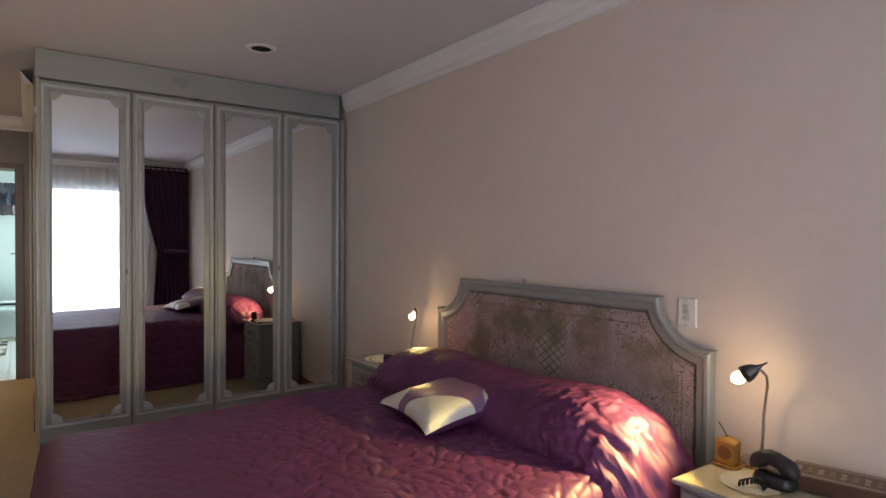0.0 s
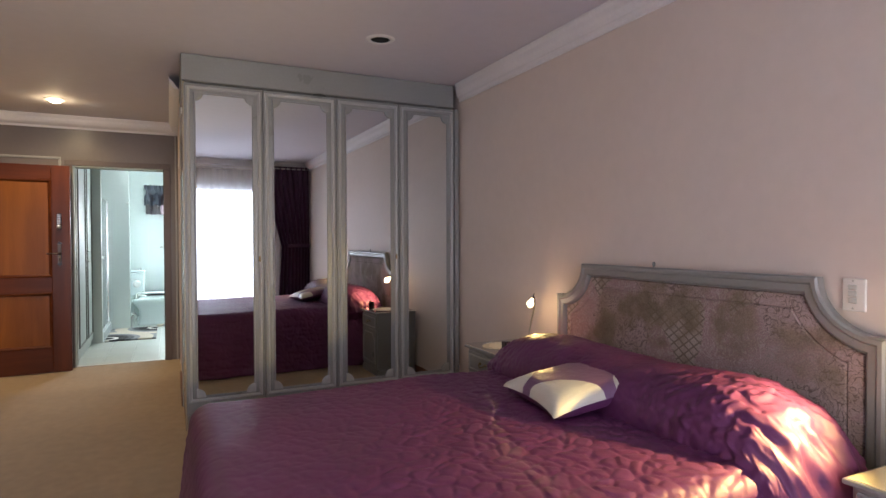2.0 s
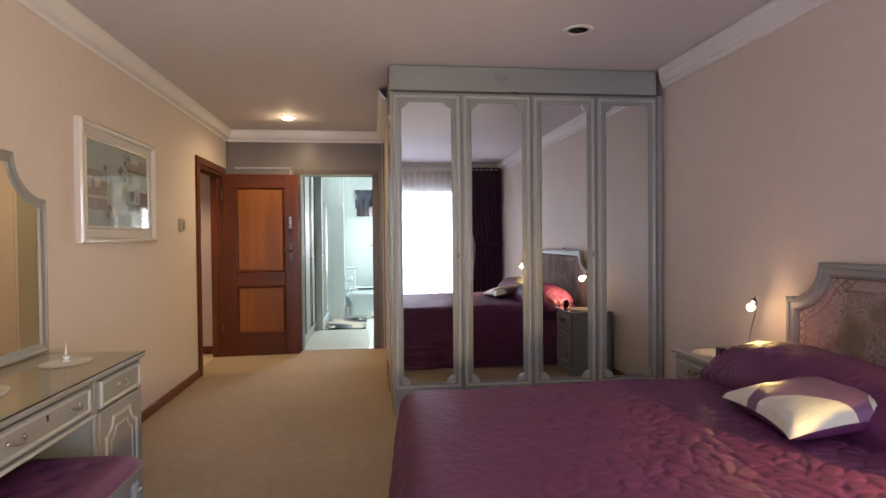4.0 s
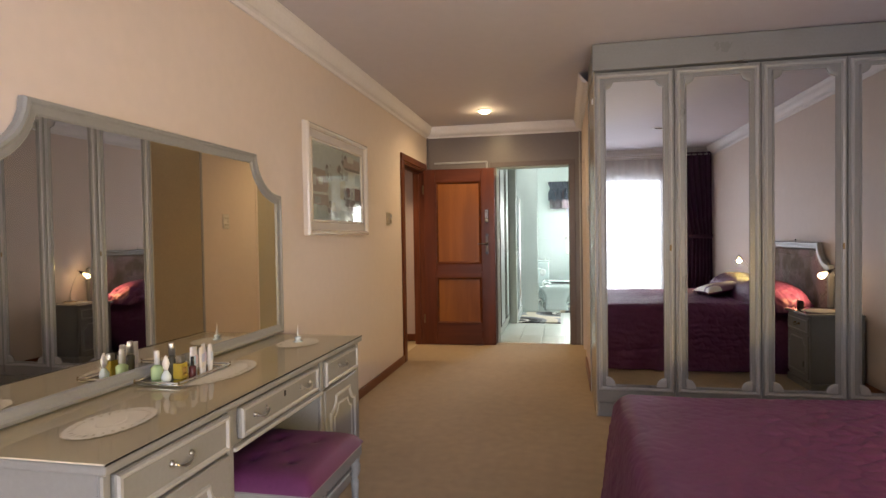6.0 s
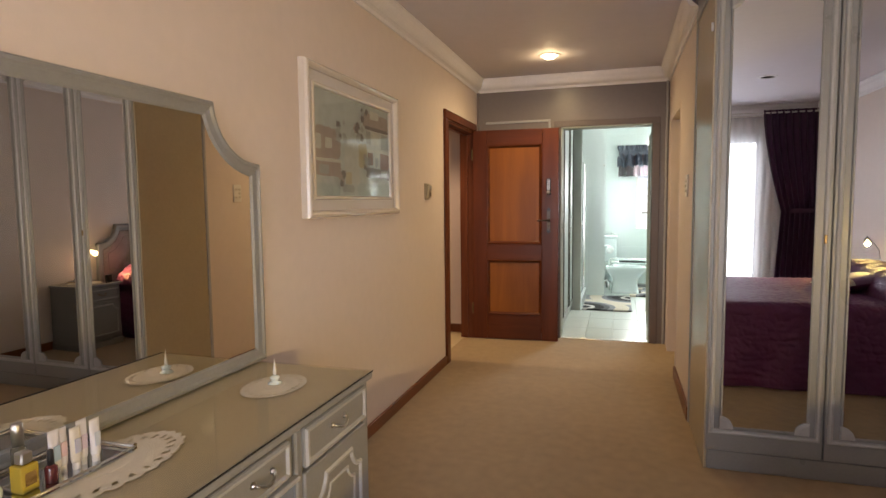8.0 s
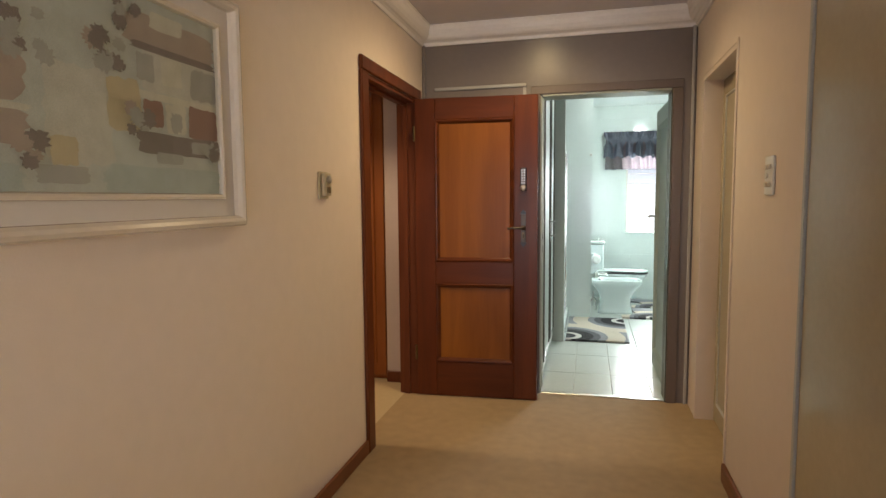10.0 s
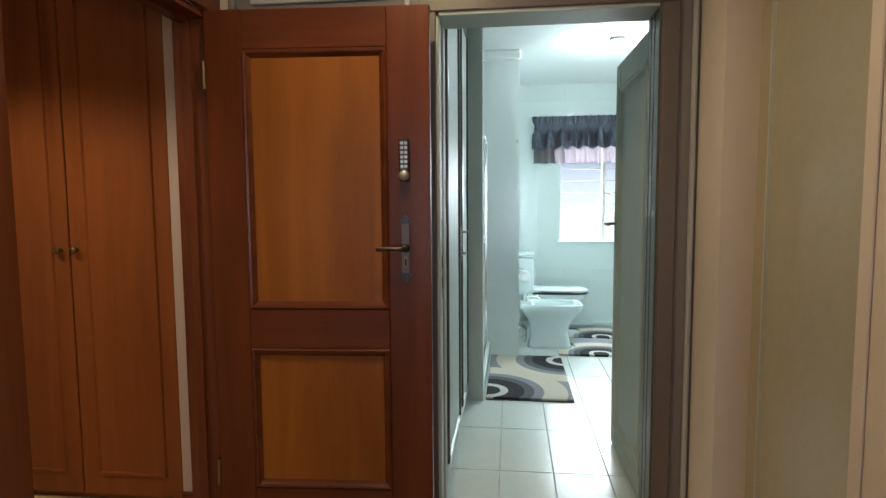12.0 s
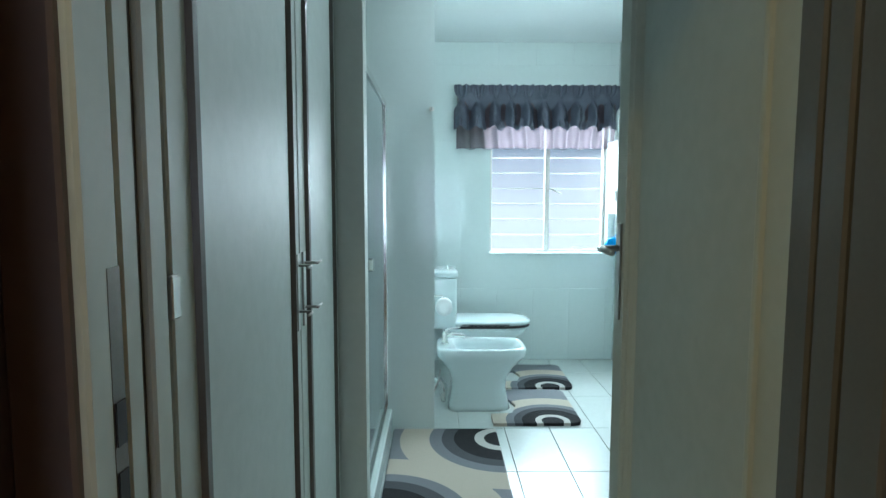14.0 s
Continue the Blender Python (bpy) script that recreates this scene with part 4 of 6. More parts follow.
def nightstand(y0, y1, label):
    x0, z1 = 2.10, 0.612
    ns = thing("nightstand", label, "nightstand", (2.3, (y0 + y1) / 2, 0), "bedside tables")
    part("body", boxed(x0 + 0.03, XR - 0.02, y0 + 0.015, y1 - 0.015, 0.06, 0.588, bevel=0.003), GREY, ns)
    part("plinth", boxed(x0 + 0.02, XR - 0.02, y0 + 0.005, y1 - 0.005, 0.0, 0.0595, bevel=0.006), GREY, ns)
    part("top", boxed(x0, XR - 0.02, y0, y1, 0.5885, 0.606, bevel=0.006, seg=2), GREY, ns)
    part("top_inlay", boxed(x0 + 0.012, XR - 0.026, y0 + 0.012, y1 - 0.012, 0.6045, 0.6085), DTOP, ns, "beige sheet under the glass")
    part("glass_top", sheet(x0 + 0.004, XR - 0.022, y0 + 0.004, y1 - 0.004, z1), GLASS_TOP, ns, "glass sheet on the top").visible_shadow = False
    d = part("drawer", boxed(x0 + 0.016, x0 + 0.0295, y0 + 0.03, y1 - 0.03, 0.44, 0.57, bevel=0.004), GREY, ns)
    part("bead", loops(bmesh.new(), [at_x(rect_ring(y0 + 0.045, y1 - 0.045, 0.455, 0.555, o), x) for o, x in ((0, x0 + 0.0165), (0.003, x0 + 0.010), (0.009, x0 + 0.010), (0.012, x0 + 0.0165))]), BEAD, d)
    part("handle", bail(bmesh.new(), (x0 + 0.016, (y0 + y1) / 2, 0.512), (-1, 0, 0), (0, 1, 0), 0.07), BRASS, d, "antique brass bail handle", True)
    d = part("door", boxed(x0 + 0.016, x0 + 0.0295, y0 + 0.03, y1 - 0.03, 0.085, 0.432, bevel=0.004), GREY, ns)
    part("bead", loops(bmesh.new(), [at_x(scooped(y0 + 0.06, y1 - 0.06, 0.115, 0.405, 0.05, 0.05, o), x) for o, x in ((0, x0 + 0.0165), (0.004, x0 + 0.009), (0.010, x0 + 0.009), (0.014, x0 + 0.0165))]), BEAD, d)
    return ns


nightstand(1.29, 1.765, "grey painted nightstand with glass top, crowded with small things")
nightstand(3.68, 4.135, "grey painted nightstand with a glass top and lace mat")


def doily(y, x, z, rx, ry, label, petals=26):
    """Lace mat: a solid heart, a ring of cut-outs and a scalloped rim."""
    dl = thing("doily", label, "doily", (x, y, z), "lace mats")
    bm = bmesh.new()
    n = petals * 6

    def ring(f, h, wave=0.0):
        return [(x + rx * (f + wave * abs(math.sin(petals * math.pi * k / n))) * math.cos(6.28319 * k / n), y + ry * (f + wave * abs(math.sin(petals * math.pi * k / n))) * math.sin(6.28319 * k / n), z + h) for k in range(n)]

    loops(bm, [ring(0.02, 0.0016), ring(0.30, 0.0022), ring(0.33, 0.0012), ring(0.55, 0.0022), ring(0.74, 0.0016)], cap_first=True)
    a, b = ring(0.74, 0.0016), ring(0.86, 0.0016)
    va, vb = [bm.verts.new(p) for p in a], [bm.verts.new(p) for p in b]
    for k in range(n):
        if k % 6 in (0, 1, 4, 5):
            bm.faces.new((va[k], va[(k + 1) % n], vb[(k + 1) % n], vb[k]))
    loops(bm, [ring(0.86, 0.0016), ring(0.93, 0.0016, 0.07)])
    part("lace", bm, LACE, dl)
    return dl


doily(1.585, 2.27, 0.6122, 0.10, 0.095, "round white lace mat on the bedside table")
doily(3.93, 2.30, 0.6122, 0.16, 0.14, "round white lace mat on the far bedside table")


def bedside_lamp(bx, by, z, bulb, label, back, cap=1.0):
    """Gooseneck lamp with a petal-like metal hood round one bare bulb."""
    bulb = Vector(bulb)
    lp = thing("bedside_lamp", label, "lamp", (bx, by, z), "bedside lamps")
    part("base", lathe(bmesh.new(), [(0.062, 0), (0.064, 0.006), (0.058, 0.012), (0.03, 0.017), (0.012, 0.022), (0.007, 0.03)], pose(bx, by, z), 24), STEEL, lp, "round steel foot", True)
    part("base_ring", lathe(bmesh.new(), [(0.067, 0.0), (0.071, 0.004), (0.067, 0.008), (0.063, 0.004)], pose(bx, by, z), 24, False), GOLD, lp, "", True)
    head = bulb + Vector(back)
    pts = [Vector((bx, by, z + 0.02)), Vector((bx, by - 0.004, z + 0.09)), Vector((bx - 0.002, by + (head.y - by) * 0.3, z + 0.17)), Vector((bx - 0.006, by + (head.y - by) * 0.6, z + 0.235))]
    a = pts[-1]
    pts += [a.lerp(head, f) + Vector((0, -0.02, 0.030)) * math.sin(math.pi * f) for f in (0.25, 0.5, 0.75)] + [head]
    part("stem", tube(bmesh.new(), pts, 0.0048, 8), STEEL, lp, "bent steel stem", True)
    aim = (bulb - head).normalized().to_track_quat("Z", "Y").to_matrix().to_4x4()
    m = Matrix.Translation(head) @ aim
    hood = part("hood", lathe(bmesh.new(), [(cap * r, h * (1.0 if h < 0 else cap)) for r, h in ((0.003, -0.045), (0.004, -0.03), (0.010, -0.012), (0.022, 0.0), (0.031, 0.022), (0.035, 0.045), (0.033, 0.045), (0.028, 0.022), (0.018, 0.004))], m, 18, False), material("gunmetal_hood", (0.09, 0.08, 0.08), 0.35, 0.8, vary=0.1), lp, "dark metal flower-shaped hood", True)
    b = part("bulb", lathe(bmesh.new(), [(0.008, 0.008), (0.010, 0.030), (0.017, 0.043), (0.0225, 0.056), (0.0215, 0.068), (0.015, 0.079), (0.007, 0.085), (0.001, 0.087)], m, 18), BULB, hood, "lit frosted bulb", True)
    b.visible_shadow = False
    return lp


bedside_lamp(2.455, 1.645, 0.6125, (2.33, 1.68, 0.915), "lit gooseneck metal lamp on the crowded nightstand", (0.018, -0.060, 0.046), 0.85)
bedside_lamp(2.455, 3.90, 0.6145, (2.36, 3.755, 0.885), "lit gooseneck metal lamp on the far nightstand", (0.052, 0.040, 0.046), 0.55)

ck = thing("carriage_clock", "small amber wooden mantel clock with a wire handle", "clock", (2.345, 1.70, 0.6125))
CW = wood("amber_clock_wood", (0.34, 0.17, 0.03), (0.50, 0.27, 0.06), 0.25)
part("case", boxed(2.322, 2.368, 1.672, 1.738, 0.622, 0.69, bevel=0.003), CW, ck)
bm = bmesh.new()
loops(bm, [[(x, 1.705 + 0.033 * math.cos(a), 0.69 + 0.020 * math.sin(a)) for a in [math.pi * k / 10 for k in range(11)]] for x in (2.322, 2.368)], True, True)
part("arched_top", bm, CW, ck, "", True)
part("base", boxed(2.316, 2.374, 1.664, 1.746, 0.6128, 0.6215, bevel=0.002), CW, ck)
part("dial", lathe(bmesh.new(), [(0.024, 0), (0.024, 0.002)], pose(2.322, 1.705, 0.662, 0, -90, 0), 20), BRASS, ck, "dull brass dial")
part("aerial", tube(bmesh.new(), [(2.35, 1.71, 0.708), (2.352, 1.728, 0.735), (2.355, 1.745, 0.752)], 0.0025, 6), BLACK, ck, "thin dark aerial")

ac = thing("alarm_clock", "small black alarm clock on the far bedside table", "clock", (2.20, 3.76, 0.6125))
part("case", boxed(2.175, 2.215, 3.735, 3.785, 0.6127, 0.678, bevel=0.006, seg=2), BLACK, ac)
part("dial", boxed(2.1735, 2.1748, 3.741, 3.779, 0.625, 0.668), TARNISH, ac, "dull grey dial")

ph = thing("telephone", "black corded telephone beside the lamp", "telephone", (2.31, 1.545, 0.6125))
bm = bmesh.new()
loops(bm, [[(2.32 + f * 0.055 * math.copysign(abs(math.cos(a)) ** 0.6, math.cos(a)), 1.535 + f * 0.062 * math.copysign(abs(math.sin(a)) ** 0.6, math.sin(a)), z) for a in [6.28319 * k / 24 for k in range(24)]] for f, z in ((1.0, 0.6142), (1.0, 0.63), (0.92, 0.645), (0.7, 0.655), (0.5, 0.658))], True, True)
part("body", bm, BLACK, ph, "", True)
bm = bmesh.new()
loops(bm, [[(2.30 + 0.026 * f * math.cos(a), 1.47 + y, 0.676 + h + 0.024 * f * math.sin(a)) for a in [6.28319 * k / 14 for k in range(14)]] for y, f, h in ((-0.012, 0.5, -0.005), (0.0, 1.1, 0.0), (0.025, 1.25, 0.006), (0.05, 1.05, 0.02), (0.075, 1.05, 0.024), (0.10, 1.2, 0.012), (0.125, 1.1, 0.0), (0.135, 0.5, -0.004))], True, True)
part("handset", bm, BLACK, ph, "glossy black handset", True)
pts = [(2.225 + 0.024 * math.sin(k * 0.07) + 0.011 * math.cos(k * 0.9), 1.525 + 0.0011 * k, 0.624 + 0.009 * math.sin(k * 0.9) + 0.010 * math.sin(k * 0.05)) for k in range(64)]
part("curly_cord", tube(bmesh.new(), pts, 0.0032, 6), BLACK, ph, "curly black cord", True)

gb = thing("games_box", "long inlaid brown wooden box lying on the nightstand", "box", None, m=pose(2.425, 1.40, 0.613, 0, 0, 14))
BONE = material("dull_bone_inlay", (0.30, 0.23, 0.17), 0.4, vary=0.2, scale=60)
INLAY = material("inlaid_walnut", (0.075, 0.036, 0.024), 0.3, vary=0.35, scale=40, coat=0.3)
part("body", boxed(-0.075, 0.075, -0.155, 0.125, 0.0, 0.045, bevel=0.003), INLAY, gb)
for x in (-0.055, 0.055):
    part("inlay_band", boxed(x - 0.006, x + 0.006, -0.15, 0.12, 0.0452, 0.0464), BONE, gb, "pale inlaid band")
for k in range(9):
    part("inlay_motif", boxed(-0.028, 0.028, -0.142 + k * 0.03, -0.128 + k * 0.03, 0.0452, 0.0462), BRASS if k % 2 else BONE, gb, "pale inlaid key motif")

sk = thing("wall_socket", "white double switched socket plate on the wall", "socket", (XR, 1.972, 1.11))
part("plate", boxed(XR - 0.011, XR - 0.0005, 1.930, 2.008, 1.042, 1.158, bevel=0.003), WHITEP, sk)
for z in (1.080, 1.105, 1.128):
    part("switch", boxed(XR - 0.016, XR - 0.0112, 1.958, 1.986, z - 0.010, z + 0.008, bevel=0.002), material("grey_switch", (0.48, 0.49, 0.46), 0.4, vary=0.03), sk)
for z in (1.052, 1.149):
    part("screw", lathe(bmesh.new(), [(0.004, 0), (0.003, 0.002)], pose(XR - 0.0112, 1.972, z, 0, -90, 0), 8), STEEL, sk)

# ---- dressing table ----
DY0, DY1, DX, DZ = 2.085, 3.872, -0.845, 0.742
dt = thing("dressing_table", "grey painted kneehole dressing table with glass top", "dressing table", (-1.1, 2.98, 0))
part("top", boxed(XL + 0.008, DX, DY0, DY1, DZ - 0.032, DZ - 0.007, bevel=0.007, seg=2), GREY, dt)
part("top_inlay", boxed(XL + 0.012, DX - 0.008, DY0 + 0.008, DY1 - 0.008, DZ - 0.0085, DZ - 0.0035), DTOP, dt, "olive-beige sheet under the glass")
part("glass_top", sheet(XL + 0.010, DX - 0.002, DY0 + 0.002, DY1 - 0.002, DZ), GLASS_TOP, dt, "clear glass sheet with dark edge").visible_shadow = False
bm = bmesh.new()
loops(bm, [[(x, y, z) for x, y, z in ((DX - 0.001, DY0 + 0.001, h), (DX - 0.001, DY1 - 0.001, h), (DX + 0.0006, DY1 + 0.0006, h), (DX + 0.0006, DY0 - 0.0006, h))] for h in (DZ - 0.0062, DZ - 0.001)], True, True)
part("glass_edge", bm, DARK, dt, "dark edge of the glass")
for y0, y1 in ((DY0 + 0.015, 2.655), (3.375, DY1 - 0.015)):
    part("pedestal", boxed(XL + 0.03, DX - 0.035, y0, y1, 0.06, DZ - 0.0325, bevel=0.003), GREY, dt)
    part("plinth", boxed(XL + 0.03, DX - 0.018, y0 - 0.008, y1 + 0.008, 0.0, 0.0595, bevel=0.008), GREY, dt)
    for y in (y0 + 0.012, y1 - 0.012):
        part("corner_post", boxed(DX - 0.036, DX - 0.02, y - 0.016, y + 0.016, 0.06, DZ - 0.033, bevel=0.005), GREY, dt)
    d = part("drawer", boxed(DX - 0.034, DX - 0.012, y0 + 0.032, y1 - 0.032, 0.575, 0.698, bevel=0.005), GREY, dt)
    part("bead", loops(bmesh.new(), [at_x(rect_ring(y0 + 0.035, y1 - 0.035, 0.578, 0.695, o), x) for o, x in ((0, DX - 0.0125), (0.004, DX - 0.005), (0.012, DX - 0.004), (0.018, DX - 0.0125))]), BEAD, d)
    part("handle", bail(bmesh.new(), (DX - 0.012, (y0 + y1) / 2, 0.645), (1, 0, 0), (0, 1, 0), 0.085), STEEL, d, "silvered bail handle", True)
    d = part("door", boxed(DX - 0.034, DX - 0.014, y0 + 0.032, y1 - 0.032, 0.085, 0.562, bevel=0.004), GREY, dt)
    part("bead", loops(bmesh.new(), [at_x(scooped(y0 + 0.075, y1 - 0.075, 0.14, 0.515, 0.07, 0.07, o, 6), x) for o, x in ((0, DX - 0.0145), (0.004, DX - 0.006), (0.012, DX - 0.005), (0.018, DX - 0.0145))]), BEAD, d)
    part("inner_bead", loops(bmesh.new(), [at_x(scooped(y0 + 0.125, y1 - 0.125, 0.19, 0.465, 0.05, 0.05, o, 6), x) for o, x in ((0, DX - 0.0145), (0.003, DX - 0.009), (0.008, DX - 0.009), (0.011, DX - 0.0145))]), BEAD, d)
part("apron", boxed(XL + 0.03, DX - 0.036, 2.656, 3.374, 0.57, DZ - 0.033), GREY, dt)
part("kneehole_back", boxed(XL + 0.03, XL + 0.05, 2.656, 3.374, 0.03, 0.5695), GREY, dt)
part("apron_rail", boxed(DX - 0.034, DX - 0.010, 2.656, 3.374, 0.556, 0.572, bevel=0.004), BEAD, dt)
d = part("drawer", boxed(DX - 0.034, DX - 0.016, 2.70, 3.33, 0.585, 0.695, bevel=0.004), GREY, dt)
part("bead", loops(bmesh.new(), [at_x(rect_ring(2.703, 3.327, 0.588, 0.692, o), x) for o, x in ((0, DX - 0.0165), (0.004, DX - 0.009), (0.011, DX - 0.008), (0.016, DX - 0.0165))]), BEAD, d)
for y in (2.83, 3.20):
    part("handle", bail(bmesh.new(), (DX - 0.016, y, 0.645), (1, 0, 0), (0, 1, 0), 0.085), STEEL, d, "silvered bail handle", True)
part("keyhole", boxed(DX - 0.0165, DX - 0.0135, 3.01, 3.022, 0.648, 0.67, bevel=0.001), DARK, d)

M0, M1, MZ0, MZ1 = 2.105, 3.90, DZ + 0.0012, 1.705
mr = thing("dresser_mirror", "wide grey-framed mirror with scooped corners on the dressing table", "mirror", (XL + 0.02, 2.98, MZ0))
r = [at_x(scooped(M0, M1, MZ0, MZ1, 0.25, 0.20, i), x) for i, x in ((0, XL + 0.002), (0, XL + 0.022), (0.006, XL + 0.030), (0.016, XL + 0.032), (0.024, XL + 0.026), (0.045, XL + 0.022), (0.054, XL + 0.012))]
LEAN = 0.011
r = [[(x + LEAN * (y - M0), y, z) for x, y, z in ring] for ring in r]
part("frame", loops(bmesh.new(), r, cap_first=True), GREY, mr)
bm = bmesh.new()
loops(bm, [[(x + LEAN * (y - M0), y, z) for x, y, z in at_x(scooped(M0, M1, MZ0, MZ1, 0.25, 0.20, 0.050), depth)] for depth in (XL + 0.0125, XL + 0.0145)], True, True)
part("mirror_glass", bm, DRESSER_MIRROR, mr, "large silvered mirror glass")

doily(2.36, -1.07, DZ + 0.0004, 0.10, 0.15, "oval white lace mat under the glass edge")
doily(2.98, -1.13, DZ + 0.0004, 0.12, 0.22, "large oval lace mat under the perfume tray")
doily(3.61, -1.09, DZ + 0.0004, 0.10, 0.13, "round white lace mat at the end of the dressing table")
cr = thing("crystal_ornament", "small clear glass ornament on a lace mat", "ornament", (-1.10, 3.63, DZ + 0.003))
part("foot", lathe(bmesh.new(), [(0.024, 0), (0.022, 0.005), (0.010, 0.009), (0.016, 0.016), (0.017, 0.023), (0.006, 0.029)], pose(-1.10, 3.63, DZ + 0.0028), 14), CERAMIC, cr, "", True)
part("spire", lathe(bmesh.new(), [(0.005, 0.0292), (0.006, 0.042), (0.003, 0.060), (0.001, 0.085)], pose(-1.10, 3.63, DZ + 0.0028), 10), WHITEP, cr, "", True)

TX0, TX1, TY0, TY1, TZ = -1.305, -1.125, 2.735, 3.06, DZ + 0.0035
tr = thing("vanity_tray", "mirrored silver tray with brass corners", "tray", (-1.2, 2.85, TZ))
part("plate", boxed(TX0, TX1, TY0, TY1, TZ, TZ + 0.006, bevel=0.002), MIRROR, tr)
bm = bmesh.new()
ring = [(TX0, TY0), (TX1, TY0), (TX1, TY1), (TX0, TY1)]
for (a, b), (c, d) in zip(ring, ring[1:] + ring[:1]):
    tube(bm, [(a, b, TZ + 0.013), (c, d, TZ + 0.013)], 0.0035, 6)
part("gallery_rail", bm, STEEL, tr, "low silver rail", True)
for a, b in ring:
    part("corner_ornament", lathe(bmesh.new(), [(0.003, 0.0062), (0.004, 0.010), (0.003, 0.015), (0.0045, 0.019), (0.001, 0.022)], pose(a, b, TZ), 8), BRASS, tr, "", True)


def bottle(name, x, y, prof, mats, label, cat, cap=None):
    b = thing(name, label, cat, (x, y, TZ + 0.0065), "toiletries on the tray")
    part("body", lathe(bmesh.new(), prof, pose(x, y, TZ + 0.0065), 16), mats[0], b, "", True)
    if cap:
        part("cap", lathe(bmesh.new(), cap, pose(x, y, TZ + 0.0065), 12), mats[1], b, "", True)


bottle("perfume_bottle", -1.205, 2.775, [(0.012, 0), (0.017, 0.006), (0.018, 0.020), (0.010, 0.036), (0.005, 0.042)], (CERAMIC, WHITEP), "white frosted perfume bottle with tall twisted stopper", "bottle", [(0.005, 0.0422), (0.010, 0.052), (0.013, 0.066), (0.010, 0.080), (0.002, 0.098)])
bottle("perfume_bottle", -1.262, 2.80, [(0.020, 0), (0.022, 0.008), (0.022, 0.045), (0.009, 0.056)], (material("green_scent", (0.42, 0.55, 0.28), 0.1, vary=0.03), WHITEP), "pale green scent bottle with a white cap", "bottle", [(0.010, 0.0562), (0.010, 0.105), (0.008, 0.108)])
bottle("perfume_bottle", -1.245, 2.862, [(0.014, 0), (0.015, 0.07), (0.008, 0.078)], (material("smoked_scent", (0.10, 0.09, 0.06), 0.12, vary=0.05), STEEL), "tall smoky scent bottle with a silver cap", "bottle", [(0.012, 0.0782), (0.012, 0.125), (0.010, 0.128)])
bottle("nail_varnish", -1.165, 2.872, [(0.012, 0), (0.013, 0.004), (0.013, 0.034), (0.007, 0.040)], (material("dark_red_varnish", (0.09, 0.02, 0.02), 0.1, vary=0.05), BLACK), "small dark red varnish bottle with black cap", "bottle", [(0.007, 0.0402), (0.006, 0.072), (0.004, 0.074)])
sq = thing("square_perfume", "square amber glass perfume bottle with gold cap", "bottle", (-1.185, 2.828, TZ + 0.0065), "toiletries on the tray")
part("body", boxed(-1.203, -1.167, 2.808, 2.848, TZ + 0.0066, TZ + 0.066, bevel=0.004, seg=2), AMBER, sq)
part("gold_label", boxed(-1.1668, -1.1660, 2.816, 2.840, TZ + 0.022, TZ + 0.050), GOLD, sq, "gold label")
part("collar", lathe(bmesh.new(), [(0.009, 0.0602), (0.009, 0.066)], pose(-1.185, 2.828, TZ), 14), GOLD, sq, "", True)
part("cap", boxed(-1.197, -1.173, 2.815, 2.841, TZ + 0.0665, TZ + 0.092, bevel=0.003), STEEL, sq, "brushed metal cap")
TUBES = (("white", (0.36, 0.52, 0.70)), ("white", (0.60, 0.46, 0.50)), ("cream", (0.45, 0.47, 0.62)), ("white", (0.58, 0.50, 0.62)), ("white", (0.50, 0.56, 0.66)))
for k, (shade, ink) in enumerate(TUBES):
    y, x = 2.893 + 0.0225 * k, -1.180 - 0.010 * (k % 2) + 0.004 * k
    tb = thing("cream_tube", "%s cosmetic tube with pastel print standing on its cap" % shade, "tube", (x, y, TZ + 0.0065), "toiletries on the tray")
    part("cap", lathe(bmesh.new(), [(0.0085, 0), (0.0085, 0.016)], pose(x, y, TZ + 0.0065), 12), WHITEP, tb)
    bm = bmesh.new()
    hgt = 0.098 - 0.005 * (k % 3)
    loops(bm, [[(x + 0.012 * w * math.cos(a), y + 0.0138 * v * math.sin(a), TZ + 0.0228 + z) for a in [6.28319 * i / 12 for i in range(12)]] for w, v, z in ((0.75, 0.75, 0), (0.85, 0.85, 0.008), (0.62, 0.92, hgt * 0.5), (0.10, 1.0, hgt * 0.84), (0.10, 1.0, hgt * 0.92))], True, True)
    part("body", bm, material("tube_plastic", (0.66, 0.65, 0.68) if shade == "white" else (0.66, 0.62, 0.55), 0.35, vary=0.03), tb, "", True)
    part("print_band", boxed(x + 0.0082, x + 0.0095, y - 0.0075, y + 0.0075, TZ + 0.045, TZ + 0.078), material("tube_print", ink, 0.5, vary=0), tb, "pastel printed panel")

st = thing("dressing_stool", "grey stool with a buttoned plum seat, pushed under the table", "stool", (-0.78, 2.92, 0))
SX0, SX1, SY0, SY1 = -1.02, -0.60, 2.66, 3.17
part("seat_frame", boxed(SX0, SX1, SY0, SY1, 0.37, 0.425, bevel=0.008), GREY, st)
bm = bmesh.new()
g, N = [], 24
for i in range(N + 1):
    row = []
    for j in range(N + 1):
        u, v = 2 * i / N - 1, 2 * j / N - 1
        h = 0.055 * max(0.0, (1 - u ** 8) * (1 - v ** 8)) ** 0.5
        for bu, bv in ((-0.35, -0.4), (-0.35, 0.4), (0.35, -0.4), (0.35, 0.4), (0, 0)):
            h -= 0.014 * math.exp(-((u - bu) ** 2 + (v - bv) ** 2) / 0.012)
        row.append(bm.verts.new(((SX0 + SX1) / 2 + u * 0.215, (SY0 + SY1) / 2 + v * 0.26, 0.4255 + max(h, 0))))
    g.append(row)
for i in range(N):
    for j in range(N):
        bm.faces.new((g[i][j], g[i + 1][j], g[i + 1][j + 1], g[i][j + 1]))
